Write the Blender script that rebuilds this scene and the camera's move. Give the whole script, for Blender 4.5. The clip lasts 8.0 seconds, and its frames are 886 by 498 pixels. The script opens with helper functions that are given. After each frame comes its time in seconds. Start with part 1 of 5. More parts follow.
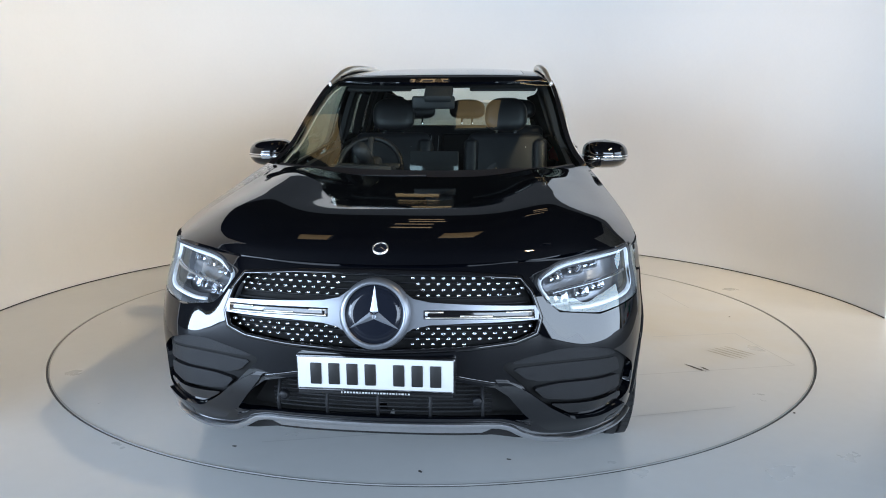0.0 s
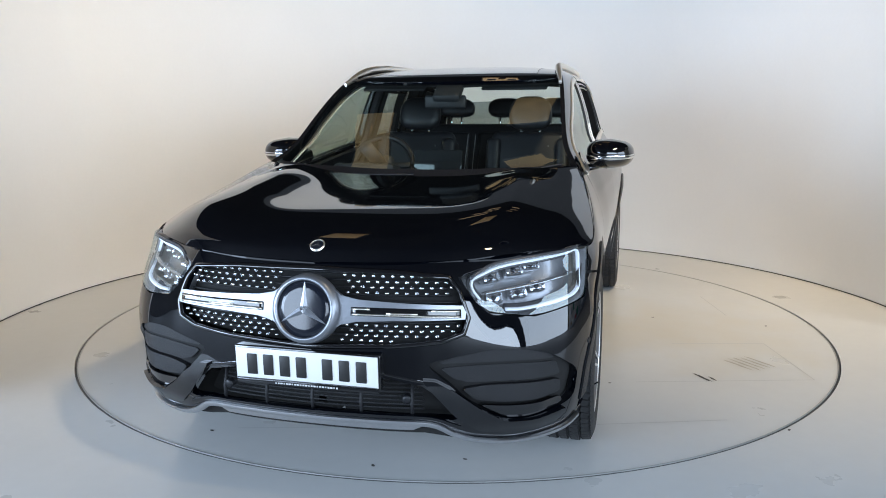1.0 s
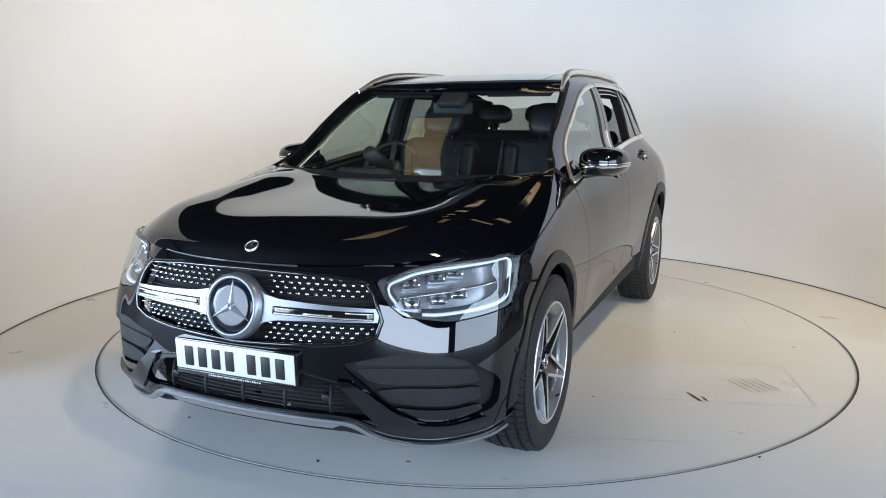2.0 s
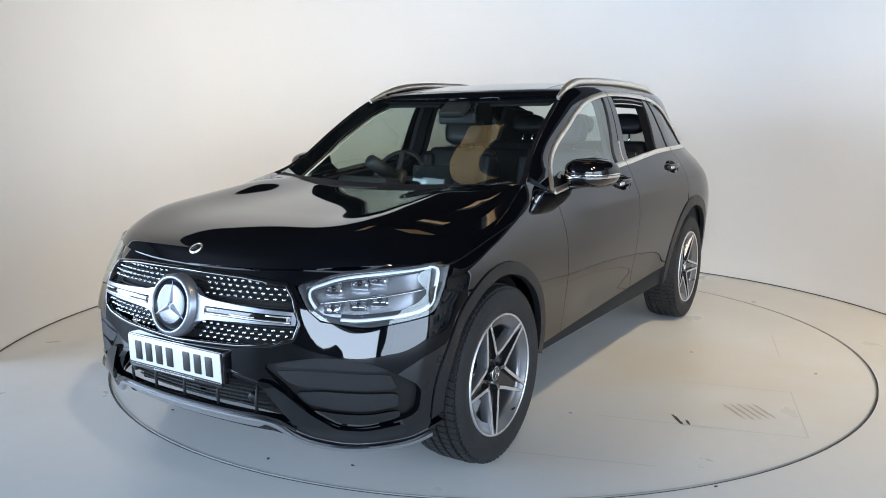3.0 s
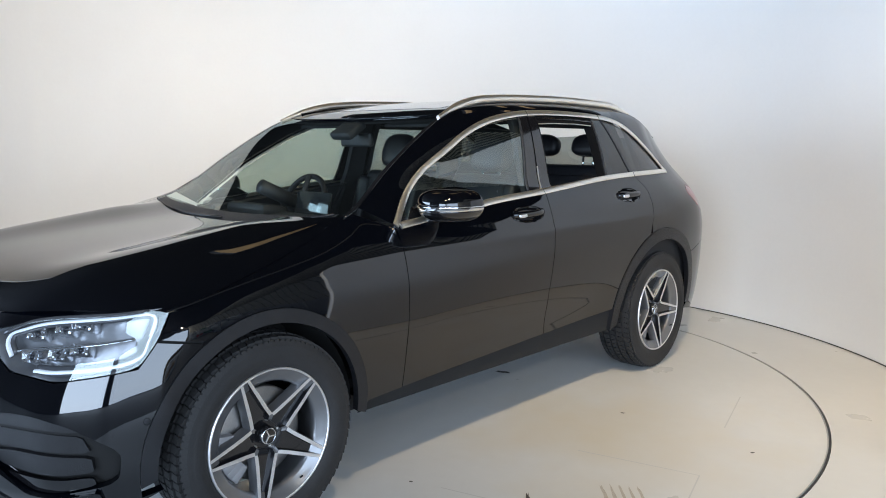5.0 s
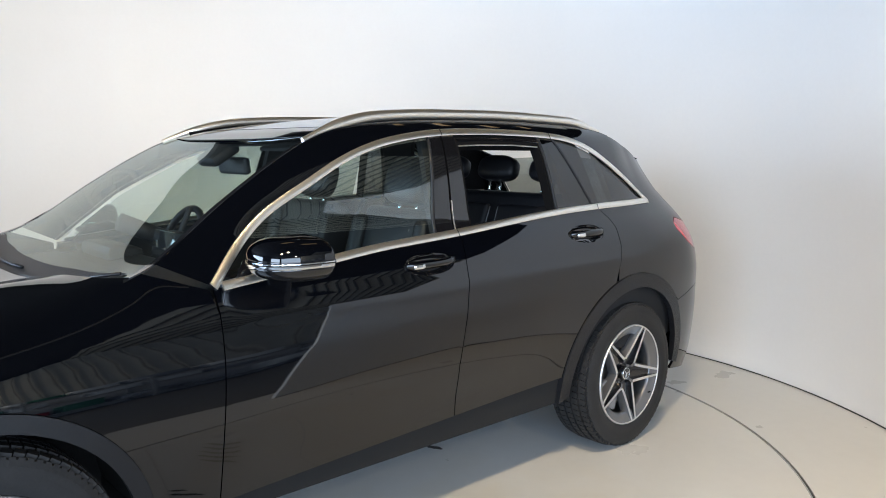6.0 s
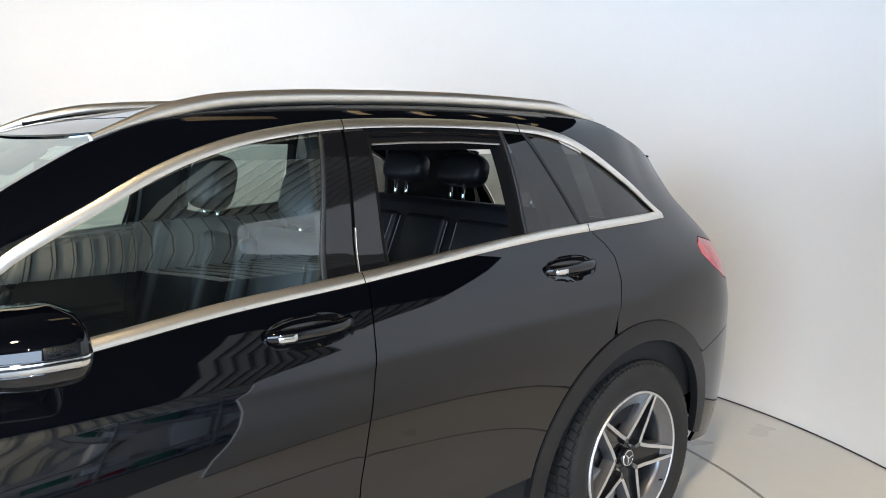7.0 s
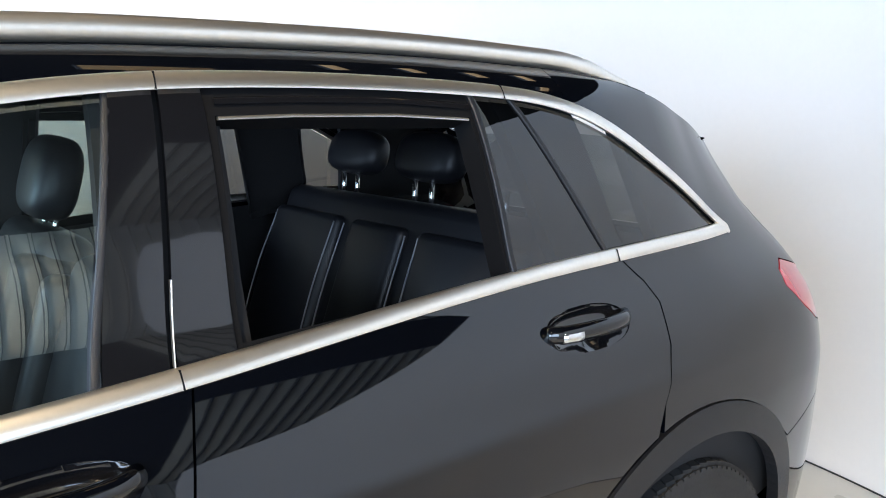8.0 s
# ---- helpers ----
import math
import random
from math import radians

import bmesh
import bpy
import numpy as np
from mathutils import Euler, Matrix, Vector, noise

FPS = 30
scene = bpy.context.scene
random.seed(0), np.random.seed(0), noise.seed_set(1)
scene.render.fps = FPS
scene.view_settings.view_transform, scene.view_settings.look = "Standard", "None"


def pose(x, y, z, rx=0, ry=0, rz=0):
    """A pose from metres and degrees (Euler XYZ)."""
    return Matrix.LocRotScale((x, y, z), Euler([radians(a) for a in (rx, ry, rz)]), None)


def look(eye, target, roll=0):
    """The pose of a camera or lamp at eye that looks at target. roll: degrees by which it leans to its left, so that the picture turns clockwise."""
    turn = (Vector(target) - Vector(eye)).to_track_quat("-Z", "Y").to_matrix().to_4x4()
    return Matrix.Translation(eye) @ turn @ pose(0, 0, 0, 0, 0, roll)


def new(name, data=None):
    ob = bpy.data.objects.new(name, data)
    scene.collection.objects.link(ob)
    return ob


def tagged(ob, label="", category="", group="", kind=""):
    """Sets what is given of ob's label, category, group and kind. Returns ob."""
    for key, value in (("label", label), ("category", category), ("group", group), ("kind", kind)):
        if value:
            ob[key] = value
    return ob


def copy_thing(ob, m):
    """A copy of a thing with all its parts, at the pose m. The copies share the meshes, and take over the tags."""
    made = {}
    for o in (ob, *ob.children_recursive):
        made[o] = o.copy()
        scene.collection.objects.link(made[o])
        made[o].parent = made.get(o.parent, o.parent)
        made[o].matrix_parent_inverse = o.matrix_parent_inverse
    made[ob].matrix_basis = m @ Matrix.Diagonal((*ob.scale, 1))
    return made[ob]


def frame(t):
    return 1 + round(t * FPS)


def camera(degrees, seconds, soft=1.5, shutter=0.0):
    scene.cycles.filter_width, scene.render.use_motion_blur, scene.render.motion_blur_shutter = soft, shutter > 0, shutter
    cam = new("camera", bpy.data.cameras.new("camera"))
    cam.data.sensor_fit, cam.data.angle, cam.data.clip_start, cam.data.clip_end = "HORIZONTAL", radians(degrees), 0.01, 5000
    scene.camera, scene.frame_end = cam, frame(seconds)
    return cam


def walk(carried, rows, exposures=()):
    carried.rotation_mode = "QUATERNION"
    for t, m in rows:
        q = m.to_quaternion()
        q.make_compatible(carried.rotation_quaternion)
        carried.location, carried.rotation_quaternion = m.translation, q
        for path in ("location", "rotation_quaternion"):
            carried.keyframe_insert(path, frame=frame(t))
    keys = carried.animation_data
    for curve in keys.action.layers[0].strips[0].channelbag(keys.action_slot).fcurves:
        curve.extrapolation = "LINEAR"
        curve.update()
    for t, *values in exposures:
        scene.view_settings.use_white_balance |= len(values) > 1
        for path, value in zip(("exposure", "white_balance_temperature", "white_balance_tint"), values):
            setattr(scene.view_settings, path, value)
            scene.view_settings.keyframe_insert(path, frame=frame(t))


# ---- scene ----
cam = camera(60.2, 8.0, 1.0)
PATH = [
    (0, (0.461, -4.692, 1.378), (0.267, -2.734, 1.022), 0.0),
    (0.5, (0.737, -4.666, 1.383), (0.402, -2.728, 1.02), -0.1),
    (1, (1.072, -4.607, 1.383), (0.583, -2.702, 1.023), -0.3),
    (1.5, (1.399, -4.515, 1.392), (0.764, -2.653, 1.031), -0.2),
    (2.8, (2.235, -4.197, 1.392), (1.224, -2.501, 1.069), -0.0),
    (3, (2.344, -4.115, 1.388), (1.287, -2.449, 1.066), -0.0),
    (3.5, (2.627, -3.93, 1.382), (1.459, -2.339, 1.063), 0.1),
    (4, (2.917, -3.712, 1.383), (1.647, -2.198, 1.073), 0.3),
    (4.5, (3.12, -3.39, 1.382), (1.78, -1.935, 1.082), 0.5),
    (5, (3.148, -2.926, 1.426), (1.796, -1.479, 1.143), 0.1),
    (5.2, (3.157, -2.725, 1.406), (1.802, -1.278, 1.144), -0.3),
    (6.3, (2.893, -1.49, 1.523), (1.408, -0.176, 1.257), 0.3),
    (6.5, (2.742, -1.329, 1.511), (1.274, 0.004, 1.25), -0.1),
    (7, (2.474, -0.794, 1.546), (0.969, 0.489, 1.244), 0.1),
    (7.5, (2.132, -0.368, 1.553), (0.613, 0.879, 1.182), 0.1),
    (8, (1.808, -0.006, 1.524), (0.281, 1.236, 1.168), 0.1),
]
walk(cam, [(t, look(eye, target, roll)) for t, eye, target, roll in PATH], [(0, -.9, 6580, 10), (5, -.82, 6420, 10), (6.5, -.77, 6400, 10), (7.2, -.66, 6350, 10), (8, -.42, 6080, 10)])

# ---- world, light and exposure ----
HUB = (-.09, .23)          # the turntable's centre
RING, WALL, WALL_H = 2.31, 3.04, 2.76

world = bpy.data.worlds.new("world")
scene.world = world
world.use_nodes = True
sky = world.node_tree.nodes.new("ShaderNodeTexSky")
sky.sky_type, sky.sun_disc = "NISHITA", False
sky.sun_elevation, sky.sun_rotation = radians(35), radians(200)
world.node_tree.links.new(sky.outputs[0], world.node_tree.nodes["Background"].inputs[0])
world.node_tree.nodes["Background"].inputs[1].default_value = .1


def area_lamp(name, eye, target, sx, sy, watts, colour):
    d = bpy.data.lights.new(name, "AREA")
    d.shape, d.size, d.size_y, d.energy, d.color = "RECTANGLE", sx, sy, watts, colour
    ob = new(name, d)
    ob.matrix_world = look(eye, target)
    return ob


# daylight in the hall's open fronts, west ones added; a warm high-bay lamp above
DAYLIGHT = (.64, .79, 1.0)
SHADESKY = (.58, .75, 1.0)
# added opening, unseen: fills the east wall and floor with light
area_lamp("south_west_fill_daylight", (-6.5, -10.9, 2.3), (-1.0, 0, 1.8), 6.0, 4.4, 1900, SHADESKY)
area_lamp("south_east_door_daylight", (5.6, -10.9, 2.3), (.8, 0, 1.8), 6.0, 4.4, 1600, DAYLIGHT)
area_lamp("east_door_daylight", (9.9, -4.6, 2.3), (0, -1, 1.6), 8.0, 4.4, 1300, DAYLIGHT)
# no west door is known; set clear of reflections to light the east side
area_lamp("west_fill_daylight", (-9.9, -7.2, 1.85), (1.5, .3, 1.2), 7.0, 3.5, 2600, SHADESKY)
WALL_BAY, FLOOR_BAY, EAST_FILL = (3.1, -3.1, 5.1), (2.9, -1.5, 5.1), (8.7, -1.8, 5.1)
WARM = (1.0, .77, .49)
# the one warm overhead lamp is split into a wall beam and a floor beam
area_lamp("unseen_bay_light", WALL_BAY, (-3.0, .6, 2.1), .3, .3, 122, WARM).data.spread = radians(75)
area_lamp("unseen_bay_light", FLOOR_BAY, (2.2, 1.5, .2), .3, .3, 66, WARM).data.spread = radians(70)
# unseen lamp added to brighten the ribbed east wall and the rack
area_lamp("unseen_bay_light", EAST_FILL, (9.6, 2.6, 2.0), .3, .3, 450, (1.0, .90, .74))


# ---- materials ----
def material(name, colour, rough=.5, metal=0.0, coat=0.0, grain=0.0, grain_size=200, stain=0.0, stain_size=3, bump=0.0, bump_size=400, spec=.5, wear=0.0):
    """Principled paint, plastic or metal with colour variation at two scales and fine relief, in metres."""
    m = bpy.data.materials.new(name)
    m.use_nodes = True
    nt = m.node_tree
    n, link = nt.nodes, nt.links.new
    b = n["Principled BSDF"]
    b.inputs["Base Color"].default_value = (*colour, 1)
    b.inputs["Roughness"].default_value, b.inputs["Metallic"].default_value = rough, metal
    b.inputs["Coat Weight"].default_value, b.inputs["Coat Roughness"].default_value = coat, .02
    b.inputs["Specular IOR Level"].default_value = spec
    geo = n.new("ShaderNodeNewGeometry")

    def cloud(size, detail):
        t = n.new("ShaderNodeTexNoise")
        t.inputs["Scale"].default_value, t.inputs["Detail"].default_value = size, detail
        link(geo.outputs["Position"], t.inputs["Vector"])
        return t.outputs["Fac"]
    if grain or stain:
        a, c = n.new("ShaderNodeMath"), n.new("ShaderNodeMath")
        for node, size, amount in ((a, grain_size, grain), (c, stain_size, stain)):
            node.operation = "MULTIPLY_ADD"
            link(cloud(size, 5), node.inputs[0])
            node.inputs[1].default_value, node.inputs[2].default_value = 2 * amount, 1 - amount
        mul = n.new("ShaderNodeMath")
        mul.operation = "MULTIPLY"
        link(a.outputs[0], mul.inputs[0])
        link(c.outputs[0], mul.inputs[1])
        v = n.new("ShaderNodeVectorMath")
        v.operation = "SCALE"
        v.inputs[0].default_value = colour
        link(mul.outputs[0], v.inputs["Scale"])
        link(v.outputs[0], b.inputs["Base Color"])
    if wear:
        r = n.new("ShaderNodeMapRange")
        link(cloud(stain_size * 2.3, 6), r.inputs[0])
        r.inputs[1].default_value, r.inputs[2].default_value = .3, .7
        r.inputs[3].default_value, r.inputs[4].default_value = max(.01, rough - wear), rough + wear
        link(r.outputs[0], b.inputs["Roughness"])
    if bump:
        p = n.new("ShaderNodeBump")
        p.inputs["Strength"].default_value, p.inputs["Distance"].default_value = bump, .002
        link(cloud(bump_size, 4), p.inputs["Height"])
        link(p.outputs[0], b.inputs["Normal"])
    return m


def glass(name, tint, rough=0.0, mirror=.07, gleam=(.93, 1.0, .96)):
    """Thin glazing: a clear pane that tints what is behind it and mirrors at its surface."""
    m = bpy.data.materials.new(name)
    m.use_nodes = True
    n, link = m.node_tree.nodes, m.node_tree.links.new
    n.remove(n["Principled BSDF"])
    clear, gloss, mix = n.new("ShaderNodeBsdfTransparent"), n.new("ShaderNodeBsdfGlossy"), n.new("ShaderNodeMixShader")
    facing, power, scale = n.new("ShaderNodeLayerWeight"), n.new("ShaderNodeMath"), n.new("ShaderNodeMath")
    facing.inputs["Blend"].default_value = .5
    clear.inputs[0].default_value = (*tint, 1)
    gloss.inputs["Roughness"].default_value = rough
    gloss.inputs["Color"].default_value = (*gleam, 1)
    power.operation, scale.operation = "POWER", "MULTIPLY_ADD"
    power.inputs[1].default_value = 4.0
    scale.inputs[1].default_value, scale.inputs[2].default_value = .9, mirror
    link(facing.outputs["Facing"], power.inputs[0])
    link(power.outputs[0], scale.inputs[0])
    link(scale.outputs[0], mix.inputs[0])
    link(clear.outputs[0], mix.inputs[1])
    link(gloss.outputs[0], mix.inputs[2])
    link(mix.outputs[0], n["Material Output"].inputs[0])
    return m


def glow(name, colour, strength):
    m = bpy.data.materials.new(name)
    m.use_nodes = True
    b = m.node_tree.nodes["Principled BSDF"]
    b.inputs["Emission Color"].default_value, b.inputs["Emission Strength"].default_value = (*colour, 1), strength
    b.inputs["Base Color"].default_value = (*colour, 1)
    return m


PAINT = material("black_paint", (.001, .0014, .0028), .03, stain=.25, stain_size=2, spec=.85)
PLASTIC = material("black_grained_plastic", (.008, .0085, .0105), .4, bump=.4, bump_size=900, stain=.2, stain_size=6, spec=.4)
INTAKEGRAIN = material("textured_intake_plastic", (.011, .0115, .013), .5, bump=.8, bump_size=500, spec=.32)
GLOSSBLACK = material("gloss_black_plastic", (.006, .006, .007), .08, coat=.6)
RUBBERSEAL = material("black_rubber_seal", (.005, .005, .0055), .7, bump=.2, spec=.1)
TYRE = material("tyre_rubber", (.019, .019, .0195), .62, spec=.3, grain=.25, grain_size=120, stain=.35, stain_size=9, bump=.35, bump_size=260)
CHROME = material("bright_chrome", (.85, .86, .88), .06, metal=1)
# neutral aluminium; warm light mirrored in it is put into the colour
SATIN = material("satin_aluminium_warm_tint", (.95, .905, .82), .36, metal=1, grain=.05, grain_size=90)
SILVERBAR = material("silver_painted_bar", (.25, .265, .29), .36, metal=.8, grain=.05, grain_size=80)
LIPMETAL = material("brushed_lip_metal", (.55, .56, .58), .33, metal=1, grain=.1, grain_size=60, stain=.15)
RIMGREY = material("dark_grey_rim", (.17, .173, .18), .3, metal=.7, coat=.5, stain=.15, stain_size=14)
SPOKEDARK = material("gloss_black_spoke", (.012, .012, .014), .16, metal=.3, coat=.6)
RIMCUT = material("machined_rim_face", (.8, .8, .81), .42, metal=1, grain=.08, grain_size=300)
STEEL = material("brake_steel", (.4, .39, .38), .38, metal=1, grain=.2, grain_size=150, stain=.3, stain_size=20)
CALIPER = material("grey_caliper", (.3, .3, .31), .4, metal=.4)
DARK = material("underbody_black", (.006, .006, .006), .9)
LEATHER = material("black_leather", (.008, .0085, .011), .45, grain=.2, grain_size=30)
STITCH = material("pale_stitching", (.3, .31, .33), .7)
TRIMCLOTH = material("black_headlining", (.012, .012, .013), .95, grain=.2)
DASH = material("black_dashboard", (.014, .015, .017), .55, bump=.3, bump_size=700)
SCREEN = material("dark_screen", (.01, .012, .014), .08)
PLATE = material("reflective_plate_white", (.62, .63, .63), .35, grain=.02, stain=.03, stain_size=8)
PLATEINK = material("plate_black", (.01, .01, .01), .5)
BADGE = material("dark_badge_disc", (.008, .01, .016), .12)
LAMPRED = material("red_lamp_lens", (.5, .02, .035), .12, coat=1)
LAMPBODY = material("lamp_silver", (.6, .61, .63), .16, metal=.9)
LAMPDARK = material("lamp_dark_bezel", (.055, .057, .063), .25)
LAMPBACK = material("lamp_grey_backing", (.34, .35, .37), .25, metal=.5)
WINDOW = glass("clear_green_glass", (.76, .85, .81), mirror=.07)
SIDEGLASS = glass("side_glass", (.72, .82, .77), mirror=.17)
PRIVACY = glass("privacy_glass", (.13, .135, .135), mirror=.075, gleam=(1, 1, 1))
REARGLASS = glass("rear_glass", (.42, .47, .46), mirror=.07)
LENS = glass("lamp_lens", (.93, .95, .97), mirror=.09)
DRL = glow("daytime_light", (.85, .92, 1.0), .22)

# ---- the car's skin: a plan outline, drawn in by height ----
def pchip(pts):
    """A smooth curve through a few control points, without overshoot."""
    xs, ys = np.array([p[0] for p in pts], float), np.array([p[1] for p in pts], float)
    h, dy = np.diff(xs), np.diff(ys)
    s = dy / h
    m = np.zeros(len(xs))
    m[0], m[-1] = s[0], s[-1]
    for k in range(1, len(xs) - 1):
        if s[k - 1] * s[k] > 0:
            w1, w2 = 2 * h[k] + h[k - 1], h[k] + 2 * h[k - 1]
            m[k] = (w1 + w2) / (w1 / s[k - 1] + w2 / s[k])

    def at(v):
        v = np.clip(np.asarray(v, float), xs[0], xs[-1])
        k = np.clip(np.searchsorted(xs, v, side="right") - 1, 0, len(xs) - 2)
        q = (v - xs[k]) / h[k]
        return (ys[k] * (1 + 2 * q) * (1 - q) ** 2 + h[k] * m[k] * q * (1 - q) ** 2
                + ys[k + 1] * q * q * (3 - 2 * q) + h[k] * m[k + 1] * q * q * (q - 1))
    return at


def smooth(e0, e1, v):
    q = np.clip((np.asarray(v, float) - e0) / (e1 - e0), 0, 1)
    return q * q * (3 - 2 * q)


PLAN = [(0, -2.305), (.3, -2.285), (.5, -2.235), (.66, -2.14), (.795, -2.05), (.89, -1.93), (.936, -1.745), (.94, -1.43), (.935, -.9),
        (.935, 0), (.94, .9), (.945, 1.43), (.938, 1.8), (.897, 2.08), (.808, 2.255), (.625, 2.342), (.3, 2.365), (0, 2.37)]


def dense_outline():
    p = np.array([(-.3, -2.285)] + PLAN + [(-.3, 2.365)], float)
    out = []
    for k in range(1, len(p) - 2):
        a, b, c, d = p[k - 1:k + 3]
        for q in np.linspace(0, 1, 80, endpoint=False):
            out.append(.5 * (2 * b + (c - a) * q + (2 * a - 5 * b + 4 * c - d) * q * q + (3 * b - a - 3 * c + d) * q ** 3))
    out.append(p[-2])
    out = np.array(out)
    for _ in range(60):
        out[1:-1] = .25 * out[:-2] + .5 * out[1:-1] + .25 * out[2:]
    return out


OUT = dense_outline()
ARC = np.r_[0, np.cumsum(np.hypot(*np.diff(OUT, axis=0).T))]
TAN = np.gradient(OUT, ARC, axis=0)
TAN /= np.hypot(*TAN.T)[:, None]
u_of_y = lambda y: np.interp(y, OUT[:, 1], ARC)
u_of_x = lambda x: np.interp(x, OUT[:len(OUT) // 3, 0], ARC[:len(OUT) // 3])
in_front = pchip([(.16, .16), (.24, .07), (.32, .03), (.45, .004), (.58, 0), (.66, .004), (.74, .016), (.81, .04), (.87, .08), (.95, .17), (1.1, .4)])
in_side = pchip([(.16, .12), (.24, .075), (.32, .055), (.45, .035), (.6, .02), (.72, .010), (.84, .004), (.90, .009), (.95, .018), (1.0, .033), (1.05, .054), (1.10, .081),
                 (1.15, .112), (1.185, .134), (1.22, .150), (1.35, .185), (1.46, .22), (1.53, .25), (1.58, .285), (1.62, .34), (1.66, .42)])
in_rear = pchip([(.16, .16), (.25, .06), (.4, .01), (.6, 0), (.75, .03), (.9, .055), (1.1, .10), (1.3, .285), (1.45, .42), (1.55, .52), (1.62, .66)])
taper_front = pchip([(-2.4, .03), (-1.8, .03), (-1.2, .05), (-.7, .06), (-.2, .035), (.4, .01), (1.0, 0), (2.4, 0)])
taper_rear = pchip([(-2.4, 0), (.9, 0), (1.3, .012), (1.6, .052), (1.85, .11), (2.1, .15), (2.4, .16)])


corner_full = pchip([(.2, .05), (.35, .06), (.45, .052), (.55, .042), (.65, .024), (.75, 0), (.85, -.028), (1.0, -.03)])


def skin_at(u, z, off=0.0):
    """Points of the body's left half at plan length u and height z, off metres outside the skin."""
    u, z = np.asarray(u, float), np.asarray(z, float)
    x, y = np.interp(u, ARC, OUT[:, 0]), np.interp(u, ARC, OUT[:, 1])
    tx, ty = np.interp(u, ARC, TAN[:, 0]), np.interp(u, ARC, TAN[:, 1])
    nx, ny = ty, -tx
    wf, wr, ws = np.where(ny < 0, ny * ny, 0), np.where(ny > 0, ny * ny, 0), nx * nx
    d = wf * in_front(z) + wr * in_rear(z) + ws * (in_side(z) + taper_front(y) * smooth(.62, 1.12, z) + taper_rear(y) * smooth(.98, 1.5, z))
    flare = .014 * (np.exp(-((y + 1.4365) / .45) ** 2) + np.exp(-((y - 1.4365) / .45) ** 2)) * np.exp(-((z - .68) / .25) ** 2)
    corner = smooth(.42, .72, x) * (1 - smooth(-1.85, -1.72, y)) * (wf + .6 * ws)
    sculpt = .008 * np.exp(-((z - .60) / .09) ** 2)
    crease = .006 * np.exp(-((z - .965) / .03) ** 2) * smooth(-.7, -.3, y) * (1 - smooth(1.3, 1.8, y)) - .010 * np.exp(-((z - .50) / .09) ** 2) * smooth(-.8, -.4, y) * (1 - smooth(.6, 1.0, y))
    full = corner_full(z)
    d = d - flare * ws - corner * (sculpt + full) - crease * ws - off
    return np.stack([x - nx * d, y - ny * d, z], -1)



# ---- mesh helpers ----
def mesh_part(name, verts, faces, mat, parent=None, label="", normals=None, flat=False, pos=None):
    me = bpy.data.meshes.new(name)
    me.from_pydata([tuple(map(float, v)) for v in verts], [], [tuple(f) for f in faces])
    me.materials.append(mat)
    if not flat:
        me.polygons.foreach_set("use_smooth", [True] * len(me.polygons))
    me.update()
    if normals is not None:
        me.normals_split_custom_set_from_vertices([tuple(map(float, v)) for v in normals])
    ob = new(name, me)
    if parent is not None:
        ob.parent = parent
    if pos is not None:
        ob.location = pos
    if label:
        ob["label"] = label
    return ob


def part(name, bm, mat, parent=None, label="", flat=False):
    me = bpy.data.meshes.new(name)
    bmesh.ops.recalc_face_normals(bm, faces=bm.faces)
    bm.to_mesh(me)
    bm.free()
    me.materials.append(mat)
    if not flat:
        me.polygons.foreach_set("use_smooth", [True] * len(me.polygons))
        me.set_sharp_from_angle(angle=radians(35))
    ob = new(name, me)
    if parent is not None:
        ob.parent = parent
    if label:
        ob["label"] = label
    return ob


def thing(name, label, category, kind="", group="", at=(0, 0, 0)):
    ob = new(name)
    ob.location = at
    return tagged(ob, label, category, group, kind)


def inside(poly, p):
    """Which of the points p lie in the polygon."""
    x, y = p[:, 0], p[:, 1]
    hit = np.zeros(len(p), bool)
    q = np.asarray(poly, float)
    for (x0, y0), (x1, y1) in zip(q, np.roll(q, -1, 0)):
        if y0 != y1:
            hit ^= ((y0 > y) != (y1 > y)) & (x < (x1 - x0) * (y - y0) / (y1 - y0) + x0)
    return hit


def inset(poly, g):
    """The polygon drawn in by g on every side."""
    q = np.asarray(poly, float)
    if .5 * np.sum(q[:, 0] * np.roll(q[:, 1], -1) - np.roll(q[:, 0], -1) * q[:, 1]) < 0:
        q = q[::-1]
    e = np.roll(q, -1, 0) - q
    n = np.stack([-e[:, 1], e[:, 0]], 1) / np.maximum(np.hypot(*e.T), 1e-9)[:, None]
    b = n + np.roll(n, 1, 0)
    b /= np.maximum((b * n).sum(1), .5)[:, None]
    return q + b * g


def dense(poly, step, closed=True):
    q = np.asarray(poly, float)
    out = []
    for a, b in zip(q, np.roll(q, -1, 0) if closed else q[1:]):
        k = max(1, int(np.ceil(np.hypot(*(b - a)) / step)))
        out += [a + (b - a) * j / k for j in range(k)]
    if not closed:
        out.append(q[-1])
    return np.array(out)


def soft_curve(pts, step=.02, closed=False):
    """A smooth line through a few points of any dimension."""
    p = np.array(pts, float)
    p = np.vstack([p[-1:], p, p[:2]]) if closed else np.vstack([2 * p[:1] - p[1:2], p, 2 * p[-1:] - p[-2:-1]])
    out = []
    for k in range(1, len(p) - 2):
        a, b, c, d = p[k - 1:k + 3]
        m = max(2, int(np.linalg.norm(c - b) / step))
        for q in np.linspace(0, 1, m, endpoint=False):
            out.append(.5 * (2 * b + (c - a) * q + (2 * a - 5 * b + 4 * c - d) * q * q + (3 * b - a - 3 * c + d) * q ** 3))
    if not closed:
        out.append(p[-2])
    return np.array(out)


